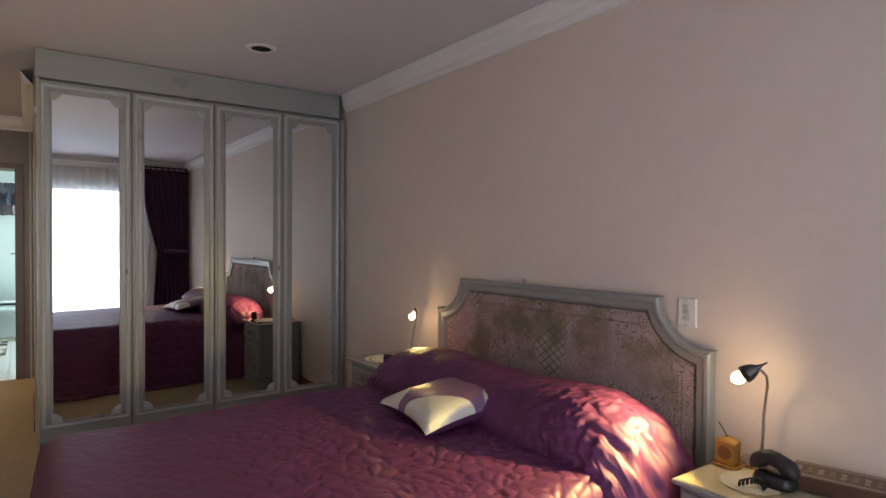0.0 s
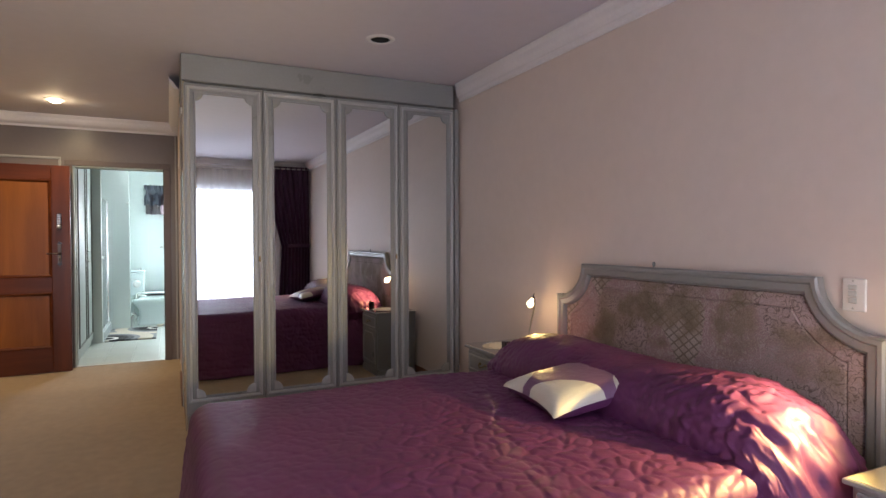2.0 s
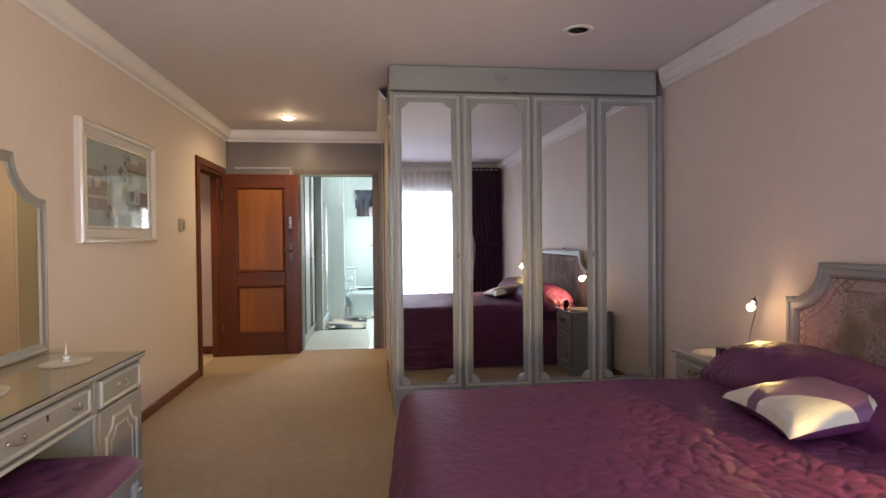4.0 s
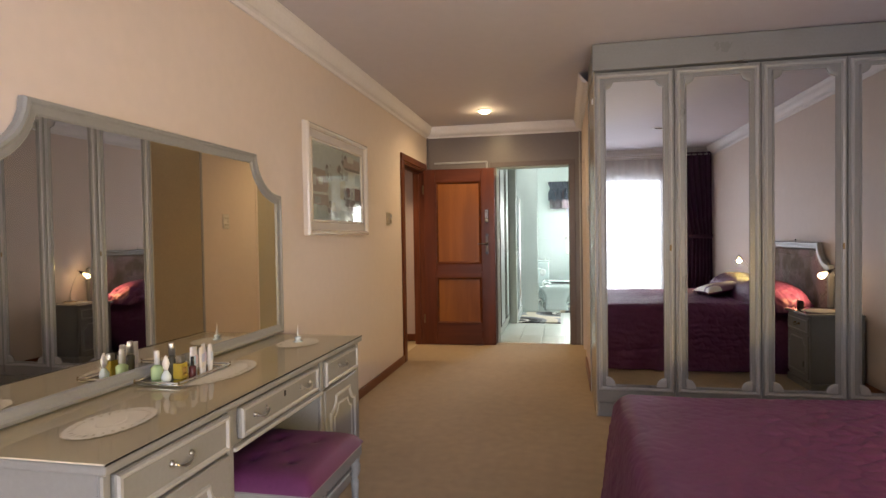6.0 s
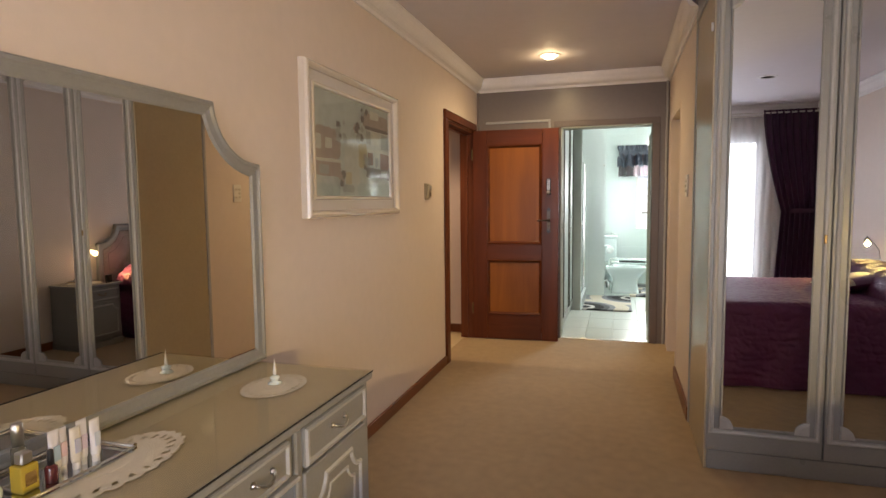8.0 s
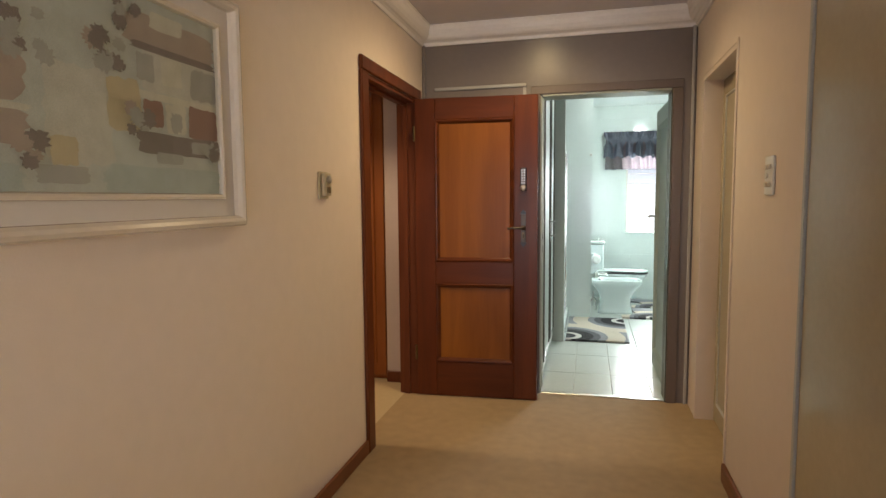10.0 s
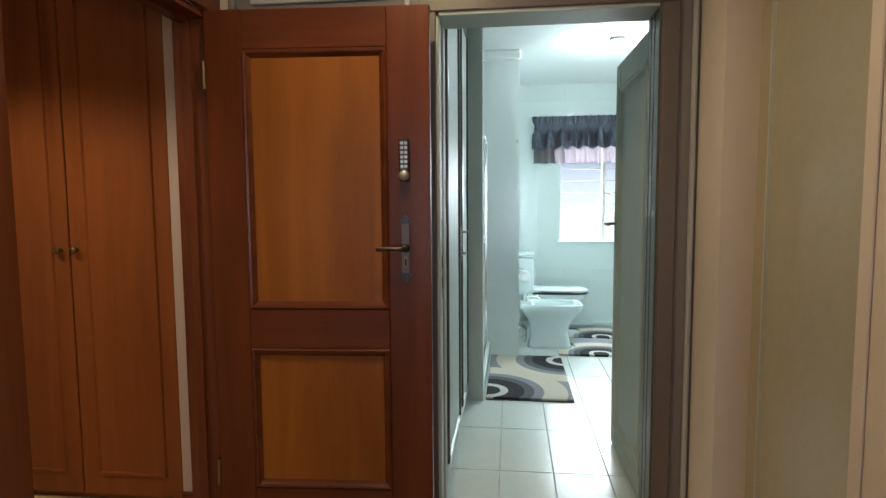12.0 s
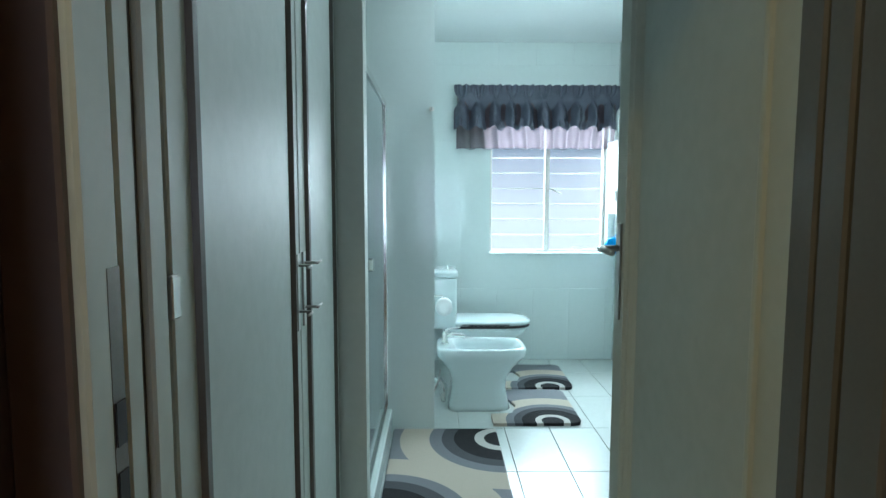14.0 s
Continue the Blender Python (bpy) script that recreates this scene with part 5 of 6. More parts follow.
seat = part("seat_pad", bm, QUILT, st, "buttoned plum satin pad", True)
for bu, bv in ((-0.35, -0.4), (-0.35, 0.4), (0.35, -0.4), (0.35, 0.4), (0, 0)):
    part("button", lathe(bmesh.new(), [(0.009, 0), (0.007, 0.004), (0.001, 0.005)], pose((SX0 + SX1) / 2 + bu * 0.215, (SY0 + SY1) / 2 + bv * 0.26, 0.466), 10), QUILT, seat, "", True)
for x in (SX0 + 0.025, SX1 - 0.025):
    for y in (SY0 + 0.025, SY1 - 0.025):
        part("leg", lathe(bmesh.new(), [(0.010, 0), (0.013, 0.02), (0.012, 0.18), (0.017, 0.27), (0.011, 0.285), (0.020, 0.30), (0.013, 0.315), (0.019, 0.335), (0.019, 0.3695)], pose(x, y, 0), 12), GREY, st, "", True)

# ---- picture, thermostat, switches ----
PY0, PY1, PZ0, PZ1 = 4.275, 5.395, 1.285, 2.003
pc = thing("framed_picture", "large print of pastel houses in a cream lacquer frame", "picture", (XL, 4.83, 1.65))
r = [at_x(rect_ring(PY0, PY1, PZ0, PZ1, i), XL + x) for i, x in ((0, 0.001), (0, 0.030), (0.006, 0.042), (0.016, 0.047), (0.026, 0.042), (0.034, 0.030), (0.036, 0.012))]
part("frame", loops(bmesh.new(), r), CREAM, pc)
part("backing", boxed(XL + 0.001, XL + 0.008, PY0 + 0.01, PY1 - 0.01, PZ0 + 0.01, PZ1 - 0.01), MATBOARD, pc)
r = [at_x(rect_ring(PY0, PY1, PZ0, PZ1, i), XL + x) for i, x in ((0.035, 0.0085), (0.035, 0.016), (0.088, 0.016))]
part("mount", loops(bmesh.new(), r), MATBOARD, pc, "pale mount board")
r = [at_x(rect_ring(PY0, PY1, PZ0, PZ1, i), XL + x) for i, x in ((0.086, 0.0163), (0.088, 0.024), (0.096, 0.026), (0.102, 0.022), (0.106, 0.011))]
part("inner_slip", loops(bmesh.new(), r), CREAM, pc, "narrow inner gilt slip")
iy0, iy1, iz0, iz1 = PY0 + 0.104, PY1 - 0.104, PZ0 + 0.104, PZ1 - 0.104
PASTEL = [material("print_" + n, c, 0.8, vary=0.14, scale=22) for n, c in (("sky", (0.50, 0.53, 0.55)), ("rose", (0.42, 0.35, 0.34)), ("shade", (0.24, 0.21, 0.22)), ("cream", (0.60, 0.59, 0.56)), ("brick", (0.31, 0.20, 0.19)), ("ochre", (0.52, 0.46, 0.35)), ("slate", (0.40, 0.40, 0.42)), ("water", (0.44, 0.49, 0.52)), ("mist", (0.55, 0.55, 0.55)))]
prn = part("print", boxed(XL + 0.0085, XL + 0.0105, iy0, iy1, iz0, iz1), PASTEL[0], pc, "watercolour print of a street")
rng = random.Random(4)
patches = [
    (0.34, 0.55, 0.12, 0.58, 8), (0.0, 0.30, 0.36, 0.66, 1), (0.12, 0.20, 0.46, 0.56, 3), (0.0, 0.08, 0.44, 0.58, 8), (0.0, 0.31, 0.33, 0.36, 3), (0.0, 0.30, 0.19, 0.33, 1), (0.05, 0.16, 0.21, 0.30, 6),
    (0.66, 1.0, 0.53, 0.78, 8), (0.60, 1.0, 0.76, 0.92, 1), (0.70, 0.84, 0.86, 0.95, 3), (0.64, 0.71, 0.58, 0.72, 6), (0.74, 0.83, 0.58, 0.74, 3), (0.87, 1.0, 0.54, 0.72, 6), (0.62, 1.0, 0.735, 0.775, 2),
    (0.60, 1.0, 0.49, 0.53, 3), (0.53, 0.65, 0.30, 0.57, 5), (0.66, 0.74, 0.35, 0.49, 4), (0.75, 0.84, 0.33, 0.49, 3), (0.85, 1.0, 0.31, 0.50, 4), (0.77, 0.82, 0.34, 0.44, 6), (0.63, 1.0, 0.21, 0.32, 2), (0.70, 0.82, 0.16, 0.22, 6), (0.86, 0.96, 0.23, 0.30, 6),
    (0.35, 0.43, 0.12, 0.25, 5), (0.31, 0.46, 0.04, 0.12, 6), (0.0, 0.28, 0.0, 0.12, 7), (0.50, 1.0, 0.0, 0.14, 7)]
for cx, cz, size, count in ((0.31, 0.68, 0.07, 9), (0.54, 0.72, 0.08, 10), (0.60, 0.90, 0.06, 6), (0.30, 0.20, 0.05, 6), (0.64, 0.36, 0.05, 7), (0.95, 0.27, 0.05, 4)):
    for _ in range(count):
        a, c, r = cx + rng.uniform(-size, size) * 0.7, cz + rng.uniform(-size, size) * 1.6, rng.uniform(0.012, 0.030)
        patches.append((max(a - r, 0), min(a + r, 1), max(c - r * 1.5, 0), min(c + r * 1.5, 1), rng.choice((2, 2, 6, 1))))
for n, (a, b, c, d, k) in enumerate(patches):
    bm = bmesh.new()
    cy, cz, hy, hz = iy0 + (a + b) / 2 * (iy1 - iy0), iz0 + (c + d) / 2 * (iz1 - iz0), (b - a) / 2 * (iy1 - iy0), (d - c) / 2 * (iz1 - iz0)
    xs = XL + 0.0108 + 0.0001 * n
    pts = []
    for t in range(32):
        an = 6.28319 * (t + 0.5) / 32
        sq = 1 / max(abs(math.cos(an)), abs(math.sin(an)))
        f = sq * (1 + rng.uniform(-0.10, 0.05)) if hy > 0.03 else 1.1 + rng.uniform(-0.3, 0.3)
        pts.append((min(max(cy + hy * f * math.cos(an), iy0), iy1), min(max(cz + hz * f * math.sin(an), iz0), iz1)))
    loops(bm, [at_x(pts, xs), at_x(pts, xs + 0.00008)], True, True)
    part("painted_shape", bm, PASTEL[k], prn)
bm = bmesh.new()
bm.faces.new([bm.verts.new(p) for p in at_x(rect_ring(iy0 - 0.002, iy1 + 0.002, iz0 - 0.002, iz1 + 0.002, 0), XL + 0.0195)])
gp = part("glazing", bm, GLASS, pc, "reflecting picture glass")
gp.visible_shadow = False

th = thing("thermostat", "small bronze wall thermostat with a silver dial", "thermostat", (XL, 5.99, 1.43))
BRONZE = material("bronze_case", (0.44, 0.37, 0.25), 0.45, 0.0, vary=0.06)
part("back_plate", boxed(XL + 0.0005, XL + 0.010, 6.0, 6.09, 1.372, 1.492, bevel=0.002), BRONZE, th)
part("body", boxed(XL + 0.0105, XL + 0.030, 6.017, 6.079, 1.385, 1.485, bevel=0.004), BRONZE, th)
part("dial", lathe(bmesh.new(), [(0.018, 0), (0.018, 0.008), (0.012, 0.011)], pose(XL + 0.030, 6.05, 1.458, 0, 90, 0), 16), STEEL, th, "silver dial", True)
part("window", boxed(XL + 0.0302, XL + 0.032, 6.03, 6.07, 1.398, 1.425), BRASS, th)

sw = thing("light_switch", "white five-lever light switch plate", "switch", (XC, 6.05, 1.45))
part("plate", boxed(XC - 0.010, XC - 0.0005, 6.0, 6.10, 1.372, 1.515, bevel=0.003), WHITEP, sw)
for dy, dz in ((-0.02, 0.03), (0.02, 0.03), (0.02, -0.002), (-0.02, -0.034), (0.02, -0.034)):
    part("rocker", boxed(XC - 0.017, XC - 0.0102, 6.05 + dy - 0.013, 6.05 + dy + 0.013, 1.445 + dz - 0.009, 1.445 + dz + 0.009, bevel=0.003), material("ivory_rocker", (0.58, 0.54, 0.47), 0.35, vary=0.02), sw)

# ---- downlights ----
for i, (x, y) in enumerate(CAN):
    lit = i == 1
    dl = thing("downlight", "lit recessed ceiling downlight with white ring" if lit else "unlit black recessed ceiling downlight with white ring", "downlight", (x, y, H), "ceiling downlights")
    part("ring", lathe(bmesh.new(), [(0.060, -0.001), (0.062, -0.010), (0.082, -0.008), (0.092, -0.001)], pose(x, y, H), 32, False), CORNICE, dl, "white trim ring", True)
    part("can", lathe(bmesh.new(), [(0.060, -0.004), (0.058, 0.09), (0.04, 0.11), (0.001, 0.11)], pose(x, y, H), 24, False), DARK if not lit else STEEL, dl, "", True)
    if lit:
        e = part("lens", lathe(bmesh.new(), [(0.054, -0.006), (0.048, -0.020), (0.028, -0.031), (0.001, -0.034)], pose(x, y, H), 24), SPOTGLOW, dl, "glowing lens", True)
        e.visible_shadow = False

# Unseen fitting, added to go with the hall lamp.
hd = thing("hall_added_fitting", "unseen lit downlight added in the hall ceiling to light the cupboard", "downlight", (-2.3, 6.6, 2.45))
part("ring", lathe(bmesh.new(), [(0.060, -0.001), (0.062, -0.010), (0.082, -0.008), (0.092, -0.001)], pose(-2.3, 6.6, 2.45), 32, False), CORNICE, hd, "", True)
e = part("lens", lathe(bmesh.new(), [(0.058, -0.003), (0.05, -0.001)], pose(-2.3, 6.6, 2.45), 24), SPOTGLOW, hd, "glowing lens")
e.visible_shadow = False

# ---- bedroom window and curtains ----
wn1 = tagged(new("window_1"), "wide sliding glazed opening behind voile", "window", kind="structure")
wn1.location = (0.6, Y0, 0)
part("frame", slab("y", Y0 - 0.09, Y0 - 0.05, -0.65, 1.85, 0.03, 2.25, [(-0.60, 0.575, 0.08, 2.08), (0.625, 1.80, 0.08, 2.08)]), STEEL, wn1)
for a, b in ((-0.60, 0.575), (0.625, 1.80)):
    p = part("pane", boxed(a, b, Y0 - 0.072, Y0 - 0.068, 0.08, 2.2), GLASS, wn1)
    p.visible_shadow = False
rod = thing("curtain_rail", "white double curtain rail under the cornice", "curtain rail", (0.6, Y0 + 0.1, 2.44))
part("front_rail", tube(bmesh.new(), [(-1.30, Y0 + 0.16, 2.435), (2.48, Y0 + 0.16, 2.435)], 0.011, 10), WHITEP, rod, "", True)
part("back_rail", tube(bmesh.new(), [(-1.30, Y0 + 0.09, 2.41), (2.48, Y0 + 0.09, 2.41)], 0.009, 10), WHITEP, rod, "", True)
for x in (-1.2, 0.6, 2.44):
    part("bracket", boxed(x - 0.012, x + 0.012, Y0 + 0.001, Y0 + 0.16, 2.446, 2.462, bevel=0.002), WHITEP, rod)


def cloth(x0, x1, y, z0, z1, mat, waves, depth, gather=None, nz=40, nx=160):
    """A hanging curtain in folds; gather(f) gives the left and right edges at the height fraction f from the top."""
    bm = bmesh.new()
    g = []
    for i in range(nz + 1):
        f = i / nz
        a, b = gather(f) if gather else (x0, x1)
        row = []
        for k in range(nx + 1):
            u = k / nx
            ph = 6.28319 * waves * u + 1.3 * math.sin(5 * u + 2 * f)
            row.append(bm.verts.new((a + (b - a) * u + 0.006 * math.cos(ph), y + depth * (0.6 + 0.4 * f) * math.sin(ph) + 0.008 * noise.noise(Vector((u * 6, f * 4, 1))), z1 + (z0 - z1) * f)))
        g.append(row)
    for i in range(nz):
        for k in range(nx):
            bm.faces.new((g[i][k], g[i + 1][k], g[i + 1][k + 1], g[i][k + 1]))
    return bm


vo = thing("voile_curtain", "white voile curtain drawn over the bright window", "curtain", (0.5, Y0 + 0.09, 2.40))
part("cloth", cloth(-1.2, 2.15, Y0 + 0.085, 0.03, 2.40, SHEER, 34, 0.022), SHEER, vo, "", True)


def tied(x0, x1, side):
    def edges_at(f):
        k = min(1.0, f / 0.52) if f < 0.52 else max(0.0, 1 - (f - 0.52) / 0.48) * 0.3 + 0.7
        k = k ** 1.6 if f < 0.52 else k
        w = (x1 - x0) * (1 - 0.34 * k)
        return (x1 - w, x1) if side > 0 else (x0, x0 + w)
    return edges_at


for x0, x1, side in ((1.82, 2.50, 1), (-1.33, -0.72, -1)):
    cu2 = thing("tied_curtain", "aubergine curtain held back with a tie", "curtain", ((x0 + x1) / 2, Y0 + 0.17, 2.43), "bedroom curtains")
    part("cloth", cloth(x0, x1, Y0 + 0.165, 0.03, 2.47, PURPLE, 9, 0.030, tied(x0, x1, side)), PURPLE, cu2, "", True)
    tx = x1 - 0.17 if side > 0 else x0 + 0.17
    bm = bmesh.new()
    loops(bm, [[(tx + 0.185 * math.cos(a), Y0 + 0.165 + 0.055 * math.sin(a), z) for a in [6.28319 * k / 24 for k in range(24)]] for z in (1.17, 1.20, 1.23)])
    part("tie_band", bm, PURPLE, cu2, "", True)

# ---- bathroom ----
wn2 = tagged(new("window_2"), "white steel casement window with horizontal bars", "window", kind="structure")
wn2.location = (0.755, 11.93, 0.885)
yw = 11.935
part("frame", slab("y", yw - 0.015, yw + 0.02, 0.27, 1.24, 0.885, 2.05, [(0.295, 0.735, 0.91, 2.03), (0.775, 1.215, 0.91, 2.03)]), WHITEP, wn2)
for x0, x1 in ((0.295, 0.735), (0.775, 1.215)):
    for k in range(1, 9):
        part("bar", boxed(x0, x1, yw - 0.006, yw + 0.010, 0.91 + k * 0.128 - 0.005, 0.91 + k * 0.128 + 0.005, bevel=0.002), WHITEP, wn2)
    p = part("pane", boxed(x0, x1, yw + 0.011, yw + 0.014, 0.91, 2.03), GLASS, wn2)
    p.visible_shadow = False
part("latch", tube(bmesh.new(), [(0.765, yw - 0.016, 1.42), (0.77, yw - 0.045, 1.425), (0.80, yw - 0.05, 1.41), (0.86, yw - 0.05, 1.38)], 0.007, 8), STEEL, wn2, "steel casement handle", True)
part("stay", tube(bmesh.new(), [(0.97, yw - 0.03, 0.93), (1.20, yw - 0.03, 0.925)], 0.006, 8), STEEL, wn2, "steel window stay", True)
part("sill", boxed(0.271, 1.239, 11.79, yw - 0.016, 0.8855, 0.897, bevel=0.003), TILEW, wn2)
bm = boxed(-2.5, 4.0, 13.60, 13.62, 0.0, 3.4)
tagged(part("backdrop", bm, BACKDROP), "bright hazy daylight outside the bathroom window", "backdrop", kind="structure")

va = thing("window_valance", "pleated charcoal satin valance over a grey voile frill", "valance", (0.63, 11.72, 2.2))
part("pelmet_board", boxed(0.0, 1.26, 11.735, BY1 - 0.001, 2.19, 2.21), WHITEP, va)
bm = bmesh.new()
g = []
nz, nx = 22, 260
for i in range(nz + 1):
    f = i / nz
    row = []
    for k in range(nx + 1):
        u = k / nx
        c = (u * 10) % 1.0 - 0.5
        tuck = math.exp(-((f - 0.34) / 0.13) ** 2)
        ruffle = 0.016 * math.sin(6.28319 * 3 * c + 0.8 * math.sin(40 * u)) * max(0.0, 1 - f / 0.34)
        below = max(0.0, f - 0.34) / 0.66
        puff = 0.050 * math.cos(6.28319 * c) * (0.35 + 0.65 * math.exp(-((f - 0.62) / 0.3) ** 2)) * (below > 0) * min(1.0, below * 3)
        fold = ruffle - puff + below * (0.020 * math.sin(6.28319 * 2 * c + 2 * math.sin(13 * u)) + 0.030 * noise.noise(Vector((u * 42, f * 7, 2))))
        row.append(bm.verts.new((-0.03 + 1.30 * u - 0.085 * c * tuck, 11.705 + fold + 0.020 * tuck, 2.225 - 0.335 * f + (0.016 * math.cos(6.28319 * c + 1) + 0.012 * noise.noise(Vector((u * 30, 1, 7)))) * f - 0.004 * math.cos(6.28319 * 2 * c) * (1 - f))))
    g.append(row)
for i in range(nz):
    for k in range(nx):
        bm.faces.new((g[i][k], g[i + 1][k], g[i + 1][k + 1], g[i][k + 1]))
part("satin_pelmet", bm, FABRIC_GREY, va, "", True)
part("voile_frill", cloth(-0.01, 1.25, 11.745, 1.735, 2.16, GSHEER, 12, 0.022, nz=14, nx=140), GSHEER, va, "sheer grey frill", True)
part("hem", tube(bmesh.new(), [(-0.01 + 1.26 * k / 60, 11.745 + 0.02 * math.sin(k * 1.26), 1.735 + 0.006 * math.sin(k * 0.9)) for k in range(61)], 0.003, 5), FABRIC_GREY, va)
for k in range(10):
    part("button", lathe(bmesh.new(), [(0.009, 0), (0.006, 0.006), (0.001, 0.007)], pose(0.035 + 0.13 * k, 11.70, 2.13, 90, 0, 0), 8), FABRIC_GREY, va, "", True)

bc = thing("bathroom_cupboard", "pale grey-green gloss built-in cupboard with beaded doors", "cupboard", (-0.8, 8.55, 0))
part("carcass", boxed(-1.28, -0.551, 7.865, 9.20, 0.0, BH - 0.003), BATHWOOD, bc)
for y0, y1 in ((7.885, 8.615), (8.622, 9.195)):
    d = part("door", boxed(-0.550, -0.530, y0, y1, 0.06, 2.45, bevel=0.003), BATHWOOD, bc)
    part("outer_bead", loops(bmesh.new(), [at_x(rect_ring(y0 + 0.07, y1 - 0.07, 0.14, 2.37, o), x) for o, x in ((0, -0.5305), (0.004, -0.520), (0.016, -0.518), (0.022, -0.5305))]), BATHEDGE, d, "grey-brown bead")
    part("inner_panel", boxed(-0.5298, -0.527, y0 + 0.105, y1 - 0.105, 0.175, 2.335, bevel=0.002), FROST, d)
    yh = y1 - 0.03 if y0 < 8 else y0 + 0.03
    h = part("handle", boxed(-0.5298, -0.524, yh - 0.012, yh + 0.012, 1.0, 1.2, bevel=0.001), STEEL, d, "slim steel lever handle")
    for z in (1.17, 1.05):
        part("lever", tube(bmesh.new(), [(-0.524, yh, z), (-0.495, yh, z), (-0.490, yh - 0.01, z), (-0.490, yh + (-0.05 if y0 < 8 else 0.05), z)], 0.004, 6), STEEL, h, "", True)
part("hinge", boxed(-0.5299, -0.522, 7.868, 7.892, 1.18, 1.24, bevel=0.002), STEEL, bc)

se = thing("shower_screen", "chrome-framed glass shower door with low tiled kerb", "shower", (-0.46, 9.85, 0))
part("kerb", boxed(-0.50, -0.425, 9.302, 10.388, -0.009, 0.115, bevel=0.006), TILEW, se)
part("tray", boxed(-1.299, -0.501, 9.302, 10.388, -0.009, 0.05, bevel=0.004), CERAMIC, se)
for y in (9.315, 10.375):
    part("post", boxed(-0.475, -0.448, y - 0.012, y + 0.012, 0.116, 1.85, bevel=0.003), CHROME, se)
part("top_rail", boxed(-0.475, -0.448, 9.303, 10.387, 1.851, 1.88, bevel=0.003), CHROME, se)
part("bottom_rail", boxed(-0.475, -0.448, 9.328, 10.362, 0.116, 0.14, bevel=0.003), CHROME, se)
p = part("pane", boxed(-0.464, -0.459, 9.327, 10.363, 0.141, 1.85), material("smoked_shower_glass", (0.16, 0.20, 0.20), 0.08, vary=0.03), se, "grey obscured glass")
part("handle", boxed(-0.4475, -0.420, 9.40, 9.43, 1.05, 1.10, bevel=0.004), CHROME, se, "small chrome grip")


def egg(cx, cy, a, b, z, n=28, back=0.8, p=0.55):
    """Squared egg outline: flat towards -x, rounded towards +x."""
    pts = []
    for k in range(n):
        t = 6.28319 * k / n
        c, s = math.cos(t), math.sin(t)
        e = p if c > 0 else 0.28
        pts.append((cx + a * (1 if c > 0 else back) * math.copysign(abs(c) ** e, c), cy + b * math.copysign(abs(s) ** p, s), z))
    return pts


bi = thing("bidet", "pale grey-white ceramic bidet with chrome mixer tap", "bidet", (0.1, 10.80, 0))
cy = 10.80
rings = [egg(0.085, cy, 0.225, 0.165, -0.008, p=0.42), egg(0.085, cy, 0.215, 0.158, 0.03, p=0.42), egg(0.085, cy, 0.195, 0.150, 0.14, p=0.42), egg(0.085, cy, 0.20, 0.155, 0.20, p=0.42), egg(0.09, cy, 0.235, 0.165, 0.265, p=0.42), egg(0.09, cy, 0.295, 0.178, 0.325, p=0.42), egg(0.09, cy, 0.318, 0.184, 0.35, p=0.42), egg(0.09, cy, 0.320, 0.185, 0.385, p=0.42), egg(0.09, cy, 0.312, 0.178, 0.398, p=0.42), egg(0.13, cy, 0.245, 0.145, 0.396, p=0.42), egg(0.13, cy, 0.225, 0.13, 0.36, p=0.42), egg(0.12, cy, 0.15, 0.09, 0.27, p=0.42), egg(0.12, cy, 0.03, 0.03, 0.25, p=0.42)]
part("bowl", loops(bmesh.new(), rings, True, True), CERAMIC, bi, "", True)
tp = part("mixer_tap", lathe(bmesh.new(), [(0.024, 0), (0.022, 0.012), (0.017, 0.02), (0.017, 0.07), (0.012, 0.08), (0.001, 0.081)], pose(-0.11, cy, 0.396), 14), CHROME, bi, "chrome mixer tap", True)
part("spout", tube(bmesh.new(), [(-0.11, cy, 0.44), (-0.06, cy, 0.458), (0.0, cy, 0.452), (0.025, cy, 0.435)], [0.015, 0.014, 0.012, 0.011], 8), CHROME, tp, "", True)
part("lever", tube(bmesh.new(), [(-0.11, cy, 0.474), (-0.09, cy, 0.495), (-0.01, cy, 0.505)], [0.009, 0.008, 0.006], 6), CHROME, tp, "", True)
part("waste_trap", tube(bmesh.new(), [(-0.122, cy - 0.06, 0.03), (-0.122, cy - 0.06, 0.07), (-0.122, cy - 0.06, 0.14), (-0.14, cy - 0.05, 0.17), (-0.25, cy - 0.05, 0.17)], [0.012, 0.026, 0.026, 0.020, 0.018], 12), CHROME, bi, "chrome waste pipe", True)
part("hose", tube(bmesh.new(), [(-0.14, cy - 0.08, 0.25), (-0.16, cy - 0.10, 0.16), (-0.19, cy - 0.1, 0.10), (-0.26, cy - 0.1, 0.09)], 0.007, 6), STEEL, bi, "", True)

to = thing("toilet", "white ceramic close-coupled toilet with closed lid", "toilet", (0.15, 11.38, 0))
cy = 11.38
rings = [egg(0.12, cy, 0.17, 0.13, -0.008), egg(0.12, cy, 0.16, 0.12, 0.10), egg(0.13, cy, 0.18, 0.13, 0.20), egg(0.15, cy, 0.30, 0.17, 0.32), egg(0.16, cy, 0.345, 0.185, 0.375), egg(0.16, cy, 0.35, 0.187, 0.40)]
part("bowl", loops(bmesh.new(), rings, True, True), CERAMIC, to, "", True)
part("seat", loops(bmesh.new(), [egg(0.17, cy, 0.355, 0.19, 0.404), egg(0.17, cy, 0.36, 0.193, 0.412), egg(0.17, cy, 0.355, 0.19, 0.420)], True, True), BLACK, to, "dark gap and seat edge", True)
